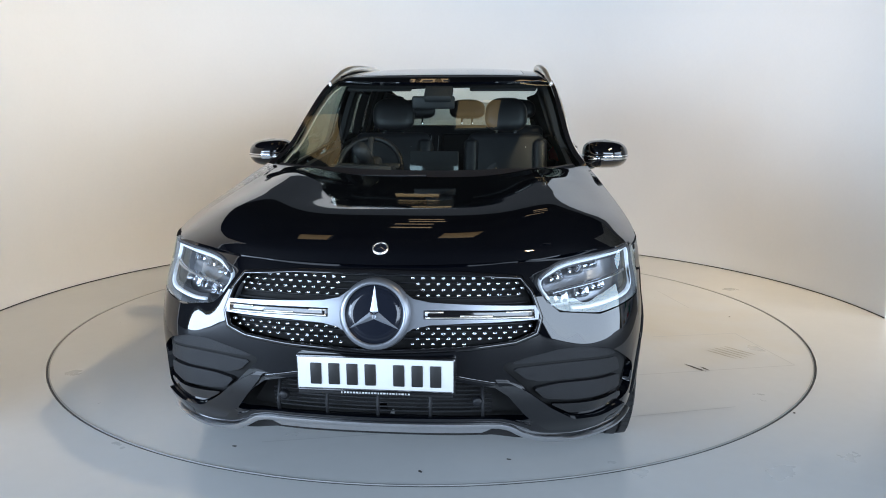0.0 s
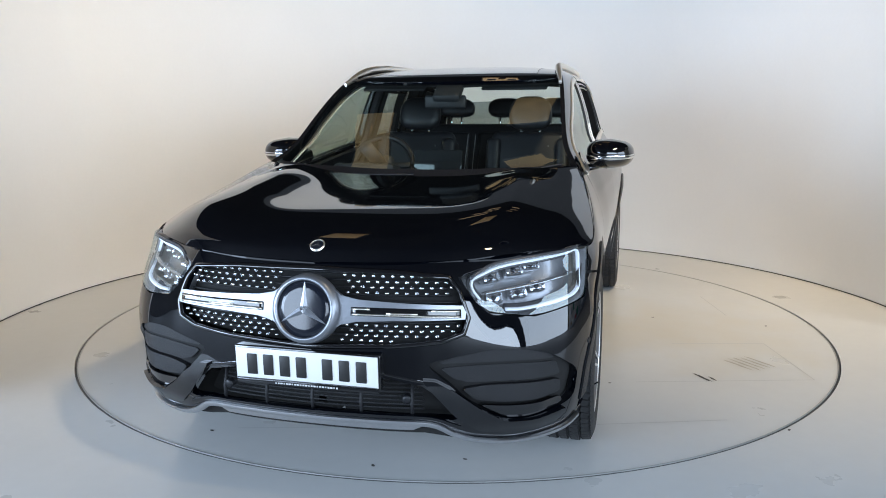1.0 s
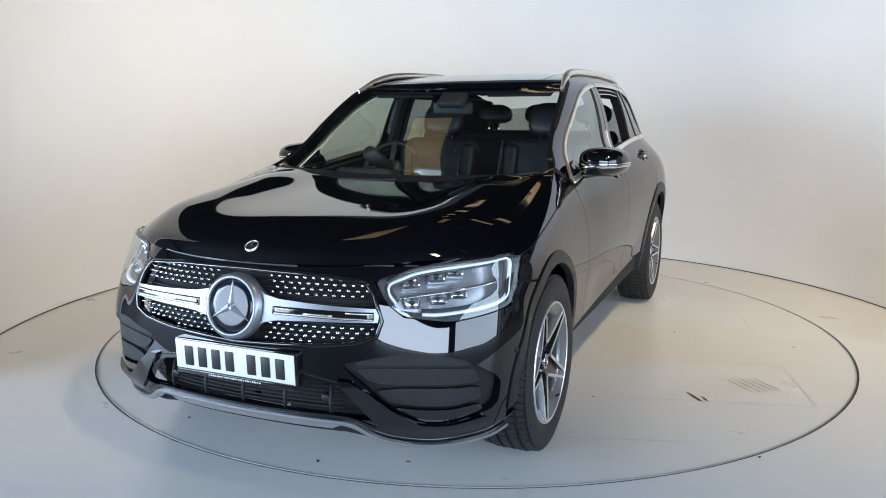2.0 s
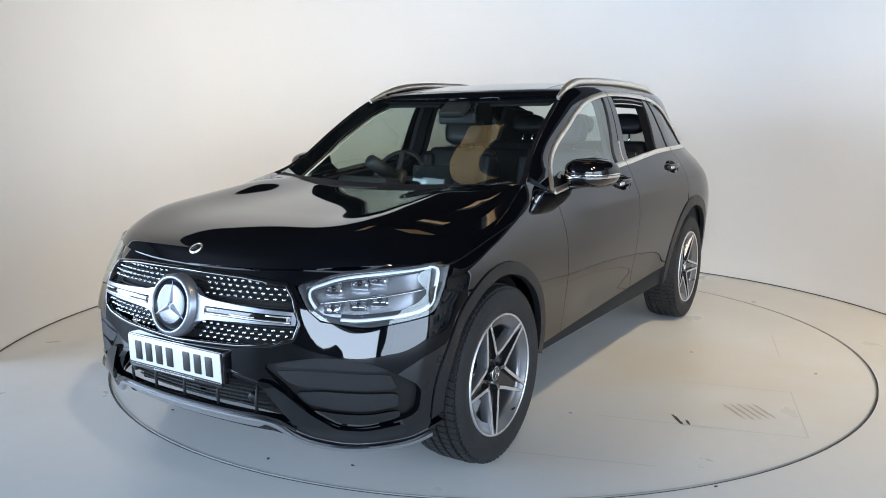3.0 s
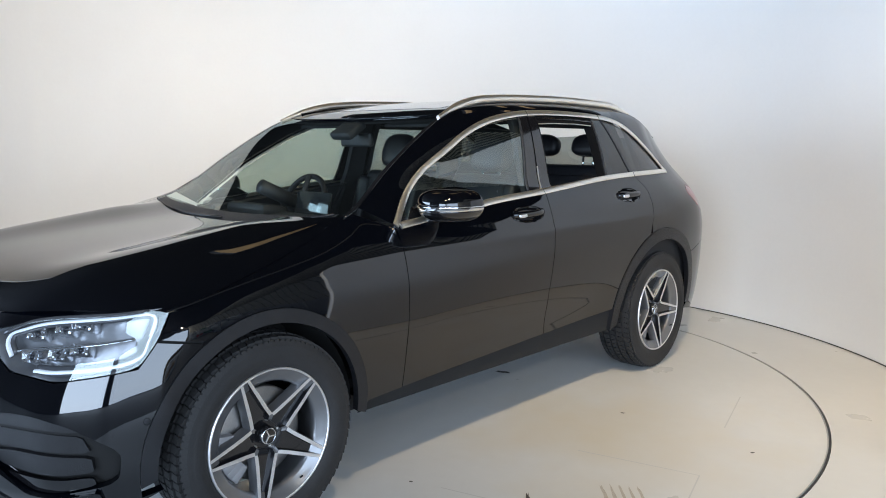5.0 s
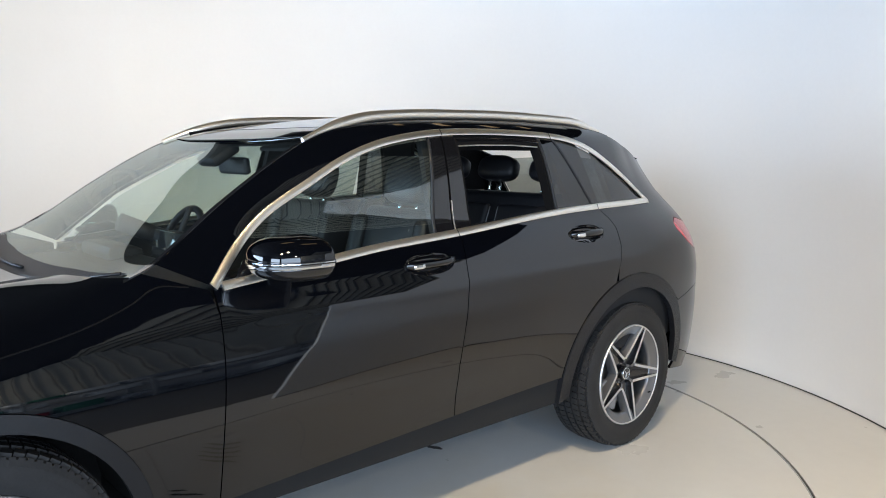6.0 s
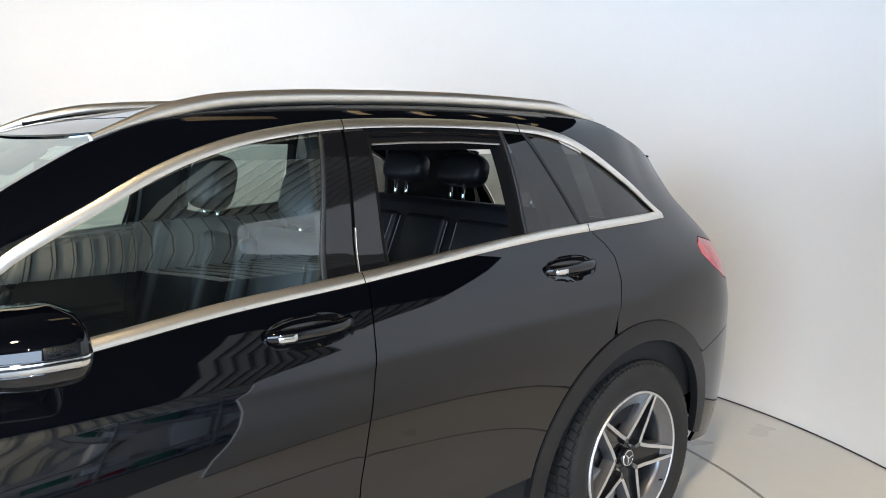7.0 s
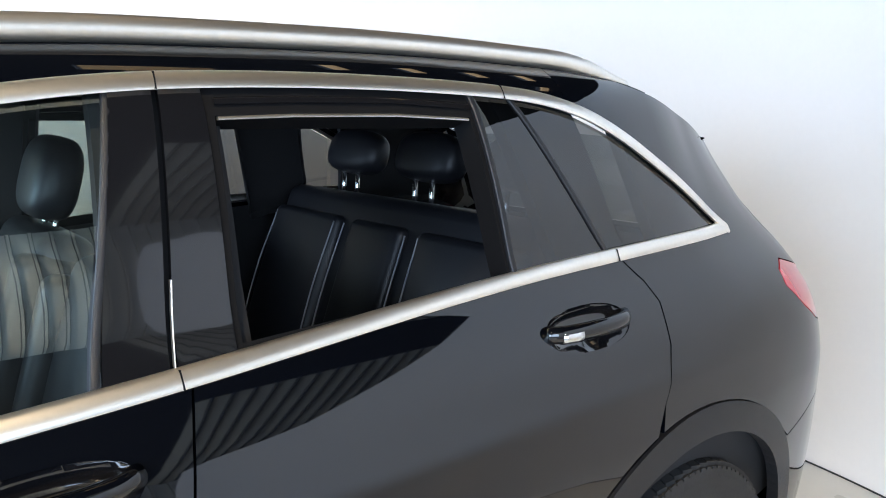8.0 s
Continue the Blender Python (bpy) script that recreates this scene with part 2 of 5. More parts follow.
def surface_normals(surf, a, b, off):
    e = 1e-3
    n = np.cross(surf(a + e, b, off) - surf(a - e, b, off), surf(a, b + e, off) - surf(a, b - e, off))
    return n / np.maximum(np.linalg.norm(n, axis=1), 1e-12)[:, None]


def patch(poly, surf, step=.04, thick=.014, holes=(), off=0.0, gap=.002):
    """A panel cut to a polygon on a surface, with turned-in edges: verts, faces, normals."""
    from mathutils.geometry import delaunay_2d_cdt
    loops = [dense(inset(poly, gap), step * .8)] + [dense(inset(h, -gap), step * .8) for h in holes]
    lo, hi = loops[0].min(0), loops[0].max(0)
    gx, gy = np.meshgrid(np.arange(lo[0] + step * .37, hi[0], step), np.arange(lo[1] + step * .41, hi[1], step))
    g = np.stack([gx.ravel(), gy.ravel()], 1)
    keep = inside(loops[0], g)
    for h in loops[1:]:
        keep &= ~inside(h, g)
    g = g[keep]
    rim = np.vstack(loops)
    if len(g):
        g = g[np.min(np.hypot(g[:, None, 0] - rim[None, :, 0], g[:, None, 1] - rim[None, :, 1]), 1) > step * .45]
    edges, k = [], 0
    for lp in loops:
        edges += [(k + j, k + (j + 1) % len(lp)) for j in range(len(lp))]
        k += len(lp)
    pts = np.vstack([rim, g]) if len(g) else rim
    v2, e2, f2, *_ = delaunay_2d_cdt([Vector(p) for p in pts], edges, [], 0, 1e-5)
    v2 = np.array([(p.x, p.y) for p in v2])
    tri = np.array([f for f in f2 if len(f) == 3])
    mid = v2[tri].mean(1)
    ok = inside(loops[0], mid)
    for h in loops[1:]:
        ok &= ~inside(h, mid)
    tri = tri[ok]
    p3, n3 = surf(v2[:, 0], v2[:, 1], off), surface_normals(surf, v2[:, 0], v2[:, 1], off)
    verts, norms = [*p3], [*n3]
    d = v2[tri]
    turn = (d[:, 1, 0] - d[:, 0, 0]) * (d[:, 2, 1] - d[:, 0, 1]) - (d[:, 2, 0] - d[:, 0, 0]) * (d[:, 1, 1] - d[:, 0, 1])
    faces = [tuple(f) if s > 0 else tuple(f[::-1]) for f, s in zip(tri, turn)]
    if thick:
        owner = {}
        for f in faces:
            for i in range(3):
                owner[(f[i], f[(i + 1) % 3])] = 1
        for i, j in list(owner):
            if (j, i) in owner:
                continue
            k = len(verts)
            wall = np.cross(p3[j] - p3[i], n3[i])
            wall /= max(np.linalg.norm(wall), 1e-12)
            verts += [p3[i], p3[j], p3[j] - n3[j] * thick, p3[i] - n3[i] * thick]
            norms += [wall] * 4
            faces.append((k + 1, k, k + 3, k + 2))
    return verts, faces, norms


def mirrored(vfn):
    v, f, n = vfn
    flip = lambda a: [(-p[0], p[1], p[2]) for p in a]
    return flip(v), [tuple(q[::-1]) for q in f], flip(n)


def ribbon(line, surf, width, height, off=0.0, closed=False):
    """A rounded moulding along a line on a surface."""
    c = np.asarray(line, float)
    t = (np.roll(c, -1, 0) - np.roll(c, 1, 0)) if closed else np.gradient(c, axis=0)
    t /= np.maximum(np.hypot(*t.T), 1e-9)[:, None]
    n = np.stack([-t[:, 1], t[:, 0]], 1)
    w = width if np.ndim(width) else np.full(len(c), width)
    sect = [(-.5, -.004), (-.5, height * .55), (-.36, height * .95), (0, height * 1.08), (.36, height * .95), (.5, height * .55), (.5, -.004)]
    verts, faces = [], []
    for k in range(len(c)):
        for s, h in sect:
            q = c[k] + n[k] * s * w[k]
            verts.append(surf(q[0], q[1], off + h))
    m = len(sect)
    for k in range(len(c) if closed else len(c) - 1):
        for j in range(m - 1):
            a, b = k * m + j, ((k + 1) % len(c)) * m + j
            faces.append((a, b, b + 1, a + 1))
    if not closed:
        faces += [tuple(range(m)), tuple(range((len(c) - 1) * m + m - 1, (len(c) - 1) * m - 1, -1))]
    return verts, faces


def tube(line, r, sides=8, squash=1.0):
    """A rod along a 3D line."""
    c = np.asarray(line, float)
    t = np.gradient(c, axis=0)
    t /= np.linalg.norm(t, axis=1)[:, None]
    verts, faces = [], []
    rr = r if np.ndim(r) else np.full(len(c), r)
    for k in range(len(c)):
        up = np.array((0, 0, 1.0)) if abs(t[k, 2]) < .95 else np.array((1.0, 0, 0))
        a = np.cross(t[k], up)
        a /= np.linalg.norm(a)
        b = np.cross(a, t[k])
        for j in range(sides):
            w = 2 * math.pi * j / sides
            verts.append(c[k] + rr[k] * (math.cos(w) * a + squash * math.sin(w) * b))
    for k in range(len(c) - 1):
        for j in range(sides):
            i, i2 = k * sides + j, k * sides + (j + 1) % sides
            faces.append((i, i2, i2 + sides, i + sides))
    faces += [tuple(range(sides))[::-1], tuple(range((len(c) - 1) * sides, len(c) * sides))]
    return verts, faces


def box_bm(bm, size, at=(0, 0, 0), turn=None, bevel=0.0, segments=2):
    """Adds a bevelled block to a bmesh."""
    one = bmesh.new()
    bmesh.ops.create_cube(one, size=1)
    bmesh.ops.scale(one, vec=size, verts=one.verts)
    if bevel:
        bmesh.ops.bevel(one, geom=one.edges[:] + one.verts[:], offset=bevel, segments=segments, profile=.5, affect="EDGES")
    m = Matrix.Translation(at) @ (turn.to_4x4() if turn is not None else Matrix())
    bmesh.ops.transform(one, matrix=m, verts=one.verts)
    me = bpy.data.meshes.new("piece")
    one.to_mesh(me)
    one.free()
    bm.from_mesh(me)
    bpy.data.meshes.remove(me)
    return bm


def block(name, size, at, mat, parent=None, turn=None, bevel=.004, label=""):
    return part(name, box_bm(bmesh.new(), size, at, turn, bevel), mat, parent, label)


def lathe(profile, axis_x=True, sides=48):
    """A turned body about the x axis from (radius, x) pairs: verts, faces."""
    verts, faces, m = [], [], len(profile)
    for k in range(sides):
        w = 2 * math.pi * k / sides
        for r, x in profile:
            verts.append((x, r * math.cos(w), r * math.sin(w)))
    for k in range(sides):
        for j in range(m - 1):
            a, b = k * m + j, ((k + 1) % sides) * m + j
            faces.append((a, b, b + 1, a + 1))
    return verts, faces


def both(name, vfn, mat, parent, label=""):
    """The left panel and its mirror image on the right."""
    v, f, n = vfn
    a = mesh_part(name, v, f, mat, parent, label, n)
    v, f, n = mirrored(vfn)
    b = mesh_part(name, v, f, mat, parent, label, n)
    return a, b


def plain_both(name, vf, mat, parent, label=""):
    v, f = vf
    a = mesh_part(name, v, f, mat, parent, label)
    b = mesh_part(name, [(-p[0], p[1], p[2]) for p in v], [tuple(q[::-1]) for q in f], mat, parent, label)
    for ob in (a, b):
        ob.data.set_sharp_from_angle(angle=radians(40))
    return a, b


def arc(cy, r, a0, a1, n=14, cz=.365):
    return [(cy + r * math.cos(radians(a)), cz + r * math.sin(radians(a))) for a in np.linspace(a0, a1, n)]


def rounded(poly, cut=.16, times=2):
    """The polygon with its corners cut off softly."""
    q = np.asarray(poly, float)
    for _ in range(times):
        nxt = np.roll(q, -1, 0)
        q = np.stack([q + (nxt - q) * cut, q + (nxt - q) * (1 - cut)], 1).reshape(-1, 2)
    return [tuple(p) for p in q]



# ---- the room ----
PAINTWALL = material("white_wall_paint", (.83, .82, .8), .55, grain=.015, grain_size=40, stain=.035, stain_size=1.3, bump=.05, bump_size=60)
FLOORPAINT = material("pale_grey_floor_paint", (.62, .63, .62), .3, wear=.03, grain=.03, grain_size=14, stain=.07, stain_size=1.1, bump=.04, bump_size=18)
RINGMETAL = material("dark_ring_steel", (.05, .05, .05), .4, metal=.6, stain=.3, stain_size=8)
RINGEDGE = material("worn_ring_edge", (.4, .41, .4), .4, metal=.4, stain=.2)
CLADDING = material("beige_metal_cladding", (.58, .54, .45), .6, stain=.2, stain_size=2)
HALLWALL = material("hall_block_wall", (.10, .095, .09), .8, stain=.12, stain_size=1.2)
HALLPALE = material("pale_hall_wall", (.5, .5, .5), .8, stain=.12, stain_size=1.2)
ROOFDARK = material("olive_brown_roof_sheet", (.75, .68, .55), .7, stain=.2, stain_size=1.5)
# assumed floor out of view, dark to hold down reflections and bounce light
UNSEENFLOOR = material("dark_unseen_floor", (.14, .14, .135), .65, grain=.15, grain_size=20, stain=.25, stain_size=.7)
ROOFPLAIN = material("dark_roof_lining", (.02, .016, .012), .8, stain=.2, stain_size=1.2)
RIBDARK = material("dark_rib_brown", (.06, .053, .04), .7)
SCUFF = material("black_scuff", (.06, .055, .05), .7, grain=.4)
STAIN = material("rusty_drip_stain", (.44, .415, .355), .5, grain=.3, grain_size=90)


def tan_patched(name, colour, centre, reach):
    """The floor paint with a tan patch of uneven outline round a spot."""
    m = FLOORPAINT.copy()
    m.name = name
    n, link = m.node_tree.nodes, m.node_tree.links.new
    b = n["Principled BSDF"]
    plain = b.inputs["Base Color"].links[0].from_socket
    geo, cloud = n.new("ShaderNodeNewGeometry"), n.new("ShaderNodeTexNoise")
    cloud.inputs["Scale"].default_value, cloud.inputs["Detail"].default_value = 2.3, 7
    link(geo.outputs["Position"], cloud.inputs["Vector"])
    away, ragged, fade, mix = n.new("ShaderNodeVectorMath"), n.new("ShaderNodeMath"), n.new("ShaderNodeMapRange"), n.new("ShaderNodeMix")
    away.operation, away.inputs[1].default_value = "DISTANCE", (*centre, 0)
    link(geo.outputs["Position"], away.inputs[0])
    ragged.operation, ragged.inputs[1].default_value = "MULTIPLY_ADD", 1.6
    link(cloud.outputs["Fac"], ragged.inputs[0])
    link(away.outputs["Value"], ragged.inputs[2])
    fade.inputs[1].default_value, fade.inputs[2].default_value, fade.inputs[3].default_value, fade.inputs[4].default_value = reach, reach + .9, .75, 0
    link(ragged.outputs[0], fade.inputs[0])
    mix.data_type = "RGBA"
    link(fade.outputs[0], mix.inputs["Factor"])
    link(plain, mix.inputs["A"])
    mix.inputs["B"].default_value = (*colour, 1)
    link(mix.outputs["Result"], b.inputs["Base Color"])
    return m


DECKPAINT = tan_patched("pale_grey_deck_paint", (.60, .555, .45), (1.3, .25), .75)


def ring_mesh(r0, r1, z0, z1, n=192):
    """A flat ring with upright rims."""
    v, f = [], []
    for k in range(n):
        c, s = math.cos(2 * math.pi * k / n), math.sin(2 * math.pi * k / n)
        v += [(r0 * c, r0 * s, z0), (r0 * c, r0 * s, z1), (r1 * c, r1 * s, z1), (r1 * c, r1 * s, z0)]
    for k in range(n):
        a, b = 4 * k, 4 * ((k + 1) % n)
        f += [(a, b, b + 1, a + 1), (a + 1, b + 1, b + 2, a + 2), (a + 2, b + 2, b + 3, a + 3)]
    return v, f


def disc_mesh(r, z, depth, n=192):
    v = [(r * math.cos(2 * math.pi * k / n), r * math.sin(2 * math.pi * k / n), zz) for zz in (z, z - depth) for k in range(n)]
    f = [tuple(range(n))] + [(k + n, (k + 1) % n + n, (k + 1) % n, k) for k in range(n)]
    return v, f


def build_room():
    # floor with a round pit for the turntable
    v, f = [], []
    n = 192
    for k in range(n):
        a = 2 * math.pi * k / n
        c, s = math.cos(a), math.sin(a)
        far = 14 / max(abs(c), abs(s))
        v += [(HUB[0] + (RING + .003) * c, HUB[1] + (RING + .003) * s, -.05), (HUB[0] + (RING + .003) * c, HUB[1] + (RING + .003) * s, 0),
              (HUB[0] + 3.5 * c, HUB[1] + 3.5 * s, 0), (HUB[0] + far * c, HUB[1] + far * s, 0)]
    for k in range(n):
        a, b = 4 * k, 4 * ((k + 1) % n)
        f += [(a, a + 1, b + 1, b), (a + 1, a + 2, b + 2, b + 1), (a + 2, a + 3, b + 3, b + 2)]
    ground = mesh_part("floor", v, f, FLOORPAINT, flat=True)
    # beyond 3.5 m the assumed dark floor keeps the bumper's reflections dark
    ground.data.materials.append(UNSEENFLOOR)
    for k, q in enumerate(ground.data.polygons):
        if k % 3 == 2:
            q.material_index = 1
    tagged(ground, "pale grey painted smooth concrete studio floor", "floor", kind="structure")
    pit = mesh_part("floor_pit", *ring_mesh(0.0, RING + .1, -.06, -.05), DARK, flat=True, pos=(*HUB, 0))
    tagged(pit, "dark pit under the turntable", "floor", kind="structure")
    table = thing("turntable", "round pale grey painted turntable flush with the floor", "turntable", at=(*HUB, 0))
    mesh_part("deck", *disc_mesh(RING - .015, 0, .04), DECKPAINT, table, flat=True)
    mesh_part("rim", *ring_mesh(RING - .0085, RING - .001, -.04, -.003), RINGMETAL, table, "dark steel rim", flat=True)
    mesh_part("rim_edge", *ring_mesh(RING - .0145, RING - .0095, -.02, .0018), RINGEDGE, table, "bare worn metal edge", flat=True)
    # curved wall, open towards the hall
    a0, a1, n = 6.2, 225, 220
    rise = pchip([(6.2, .04), (12.4, 2.14), (20, 2.20), (30, 2.33), (65, WALL_H), (226, WALL_H)])
    v, f = [], []
    for k in range(n + 1):
        a = radians(a0 + (a1 - a0) * k / n)
        c, s = math.cos(a), math.sin(a)
        top = float(rise(a0 + (a1 - a0) * k / n))
        for r, z in ((WALL, 0), (WALL, top), (WALL + .05, top), (WALL + .05, 0)):
            v.append((HUB[0] + r * c, HUB[1] + r * s, z))
    for k in range(n):
        a, b = 4 * k, 4 * (k + 1)
        f += [(a, a + 1, b + 1, b), (a + 1, a + 2, b + 2, b + 1), (a + 2, a + 3, b + 3, b + 2)]
    f += [(0, 3, 2, 1), (4 * n, 4 * n + 1, 4 * n + 2, 4 * n + 3)]
    w = mesh_part("wall_curved", v, f, PAINTWALL)
    w.data.set_sharp_from_angle(angle=radians(40))
    tagged(w, "smooth white painted curved studio backdrop wall", "wall", kind="structure")
    v, f = [], []
    for k in range(n + 1):
        a = radians(a0 + (a1 - a0) * k / n)
        for rr, z in ((WALL - .006, .001), (WALL - .006, .007), (WALL - .001, .007)):
            v.append((HUB[0] + rr * math.cos(a), HUB[1] + rr * math.sin(a), z))
        if k:
            f += [(3 * k - 3, 3 * k - 2, 3 * k + 1, 3 * k), (3 * k - 2, 3 * k - 1, 3 * k + 2, 3 * k + 1)]
    tagged(mesh_part("baseboard", v, f, RINGMETAL, flat=True), "thin dark joint along the foot of the curved wall", "trim", kind="structure")
    # hall round it
    X0, X1, Y0, Y1, H = -10.0, 10.0, -11.0, 8.0, 5.6
    def slab(name, size, at, label, mat=HALLWALL):
        ob = part(name, box_bm(bmesh.new(), size, at), mat, flat=True)
        tagged(ob, label, "wall", kind="structure")
    slab("wall_north", (X1 - X0, .2, H), (0, Y1 + .1, H / 2), "grey painted block wall of the hall")
    slab("wall_west", (.2, 11.7, H), (X0 - .1, 2.15, H / 2), "grey painted block wall of the hall")
    slab("wall_west_south", (.2, .3, H), (X0 - .1, -10.85, H / 2), "grey painted block wall of the hall")
    slab("wall_west_lintel", (.2, 7.0, H - 3.65), (X0 - .1, -7.2, (H + 3.65) / 2), "grey painted block wall over the added west opening")
    slab("wall_south", (.5, .2, H), (-9.75, Y0 - .1, H / 2), "grey painted block wall beside the open door")
    slab("wall_south_east", (1.4, .2, H), (9.3, Y0 - .1, H / 2), "grey painted block wall beside the open door")
    slab("wall_south_middle", (6.1, .2, H), (-.45, Y0 - .1, H / 2), "grey painted block wall between the open doors")
    for name, x in (("wall_south_west_lintel", -6.5), ("wall_south_east_lintel", 5.6)):
        slab(name, (6.0, .2, H - 4.55), (x, Y0 - .1, (H + 4.55) / 2), "grey painted block wall over the open door")
    slab("wall_east", (.2, 8.6, H), (X1 + .1, 3.7, H / 2), "pale grey painted block wall of the hall", HALLPALE)
    slab("wall_east_south", (.2, 2.4, H), (X1 + .1, -9.8, H / 2), "grey painted block wall of the hall")
    slab("wall_east_lintel", (.2, 8.0, H - 4.55), (X1 + .1, -4.6, (H + 4.55) / 2), "grey painted block wall over the side door")
    # ribbed metal sheets on the walls above head height, dark roof
    def sheets(name, ax, at, lo, hi, inward):
        v, f = [], []
        x = lo
        while x < hi:
            for dx, dz in ((0, 0), (.215, 0), (.228, .04), (.267, .04), (.28, 0)):
                i = len(v)
                for z in (2.2, H):
                    p = [0, 0, z]
                    p[ax], p[1 - ax] = x + dx, at + inward * (.03 + dz)
                    v.append(tuple(p))
                if i:
                    f.append((i - 2, i - 1, i + 1, i))
            x += .28
        ob = mesh_part(name, v, f, CLADDING, flat=True)
        ob.data.materials.append(RIBDARK)
        # both sloping sides of each rib get the darker brown
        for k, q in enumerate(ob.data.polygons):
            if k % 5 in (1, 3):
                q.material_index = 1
        tagged(ob, "beige ribbed metal wall sheets with dark rib sides", "wall", kind="structure")
    sheets("wall_sheets_east", 1, X1, -.5, Y1 - .4, -1)
    EDGE, SHEETS = 5.7, 2.2
    south = part("ceiling_south", box_bm(bmesh.new(), (X1 - EDGE, SHEETS - Y0, .1), ((X1 + EDGE) / 2, (Y0 + SHEETS) / 2, H + .05)), ROOFPLAIN, flat=True)
    tagged(south, "dark brown roof lining over the hall", "ceiling", kind="structure")
    plain = part("ceiling_plain", box_bm(bmesh.new(), (EDGE - X0, Y1 - Y0, .1), ((X0 + EDGE) / 2, (Y0 + Y1) / 2, H + .05)), ROOFPLAIN, flat=True)
    tagged(plain, "dark brown roof lining over the hall", "ceiling", kind="structure")
    v, f = [], []
    y = SHEETS
    while y < Y1:
        for dy, dz in ((0, 0), (.19, 0), (.20, -.03), (.23, -.03), (.24, 0)):
            i = len(v)
            v += [(EDGE, y + dy, H + dz), (X1, y + dy, H + dz)]
            if i:
                f.append((i - 2, i - 1, i + 1, i))
        y += .24
    c = mesh_part("ceiling", v, f, ROOFDARK, flat=True)
    c.data.materials.append(RIBDARK)
    # each rib gets the darker brown, crown and sides
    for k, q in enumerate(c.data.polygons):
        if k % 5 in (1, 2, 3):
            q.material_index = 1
    tagged(c, "olive brown ribbed metal roof sheets over the hall", "ceiling", kind="structure")


def ceiling_lamp(at, wide, length, mat, drop=.4):
    lamp = thing("ceiling_lamp", "warm ceiling lamp hung under the roof on two rods", "lamp", group="ceiling lamps", at=at)
    block("housing", (wide, length, .07), (0, 0, .05), HALLWALL, lamp)
    for s in (-1, 1):
        mesh_part("hanger", *tube([(s * wide * .4, 0, .08), (s * wide * .4, 0, drop)], .006, 6), HALLWALL, lamp)
    block("diffuser", (wide - .04, length - .04, .03), (0, 0, 0), mat, lamp, label="glowing warm diffuser")


PANEL = glow("warm_panel", (1.0, .62, .28), .33)
DIMTUBE = glow("dim_warm_strip", (1.0, .66, .34), 1.5)
build_room()
# lamp bodies; the east one is added, with no such lamp known there
for spot in (WALL_BAY, FLOOR_BAY, EAST_FILL):
    bay = thing("unseen_bay_lamp", "round warm high-bay lamp hung out of view from the roof", "lamp", group="high-bay lamps", at=spot)
    v, f = lathe([(.06, -.30), (.08, -.28), (.10, -.18), (.27, -.02), (.29, .02), (.28, .02), (.25, -.01)], sides=32)
    mesh_part("reflector", [(p[1], p[2], -p[0] - .02) for p in v], f, HALLWALL, bay)
    mesh_part("hanger", *tube([(0, 0, .25), (0, 0, .5)], .01, 6), HALLWALL, bay)
for lx, ly in ((-.8, 3.0), (-.85, 3.8), (-.75, 4.6), (-.85, 5.4), (.75, 3.4), (.85, 4.4), (.75, 5.4)):
    ceiling_lamp((lx, ly, 5.2), .6, .17, DIMTUBE)
for lx, ly in ((-1.95, .95), (.05, 1.52)):
    ceiling_lamp((lx, ly, 5.25), .55, .9, PANEL, .35)


def storage_rack(at, length):
    """Steel shelving with goods on it, along y."""
    rack = thing("storage_rack", "grey steel storage rack against the hall wall", "rack", at=at)
    n = int(length / 1.5)
    for k in range(n + 1):
        for dx in (-.28, .28):
            block("upright", (.05, .05, 2.0), (dx, (k - n / 2) * 1.5, 1.0), RINGEDGE, rack)
    for z in (.25, 1.0, 1.75):
        block("shelf", (.62, n * 1.5 + .05, .04), (0, 0, z), RINGEDGE, rack)
    return rack


GOODS = [material("white_carton", (.75, .74, .72), .6, stain=.1), material("grey_crate", (.3, .31, .33), .5, stain=.1), material("red_crate", (.45, .03, .03), .5, stain=.1),
         material("green_crate", (.05, .2, .12), .5, stain=.1), material("brown_carton", (.35, .24, .14), .7, stain=.15)]
GOODS_LABEL = ["white carton on the steel rack", "grey plastic crate on the steel rack", "red plastic crate on the steel rack", "green plastic crate on the steel rack", "brown carton on the steel rack"]
storage_rack((9.35, 2.6, 0), 6.0)
stock = random.Random(4)
for z in (.27, 1.02, 1.77):
    y = -.3
    while y < 5.4:
        w, h = stock.uniform(.25, .6), stock.uniform(.2, .5)
        kind = stock.choice((0, 0, 1, 0, 2, 3, 4, 1))
        if stock.random() < .75:
            crate = block("storage_box", (stock.uniform(.3, .5), w, h), (9.35, y + w / 2, z + h / 2 + .002), GOODS[kind], None, None, .01)
            tagged(crate, GOODS_LABEL[kind], "box", "boxes on the rack")
        y += w + stock.uniform(.04, .25)


def floor_mark(name, poly, mat, label, category="mark"):
    """A thin worn mark lying on the turntable."""
    v, f, n = patch(poly, lambda a, b, off=0.0: np.stack([a, b, np.zeros_like(a) + off], -1), .03, 0, off=.0012, gap=0)
    return tagged(mesh_part(name, v, f, mat, None, "", n), label, category, kind="structure")


def blob(cx, cy, rx, ry, turn, seed, n=18):
    rnd = random.Random(seed)
    c, s = math.cos(radians(turn)), math.sin(radians(turn))
    out = []
    for k in range(n):
        w, r = 2 * math.pi * k / n, rnd.uniform(.65, 1.15)
        x, y = rx * r * math.cos(w), ry * r * math.sin(w)
        out.append((cx + c * x - s * y, cy + s * x + c * y))
    return out


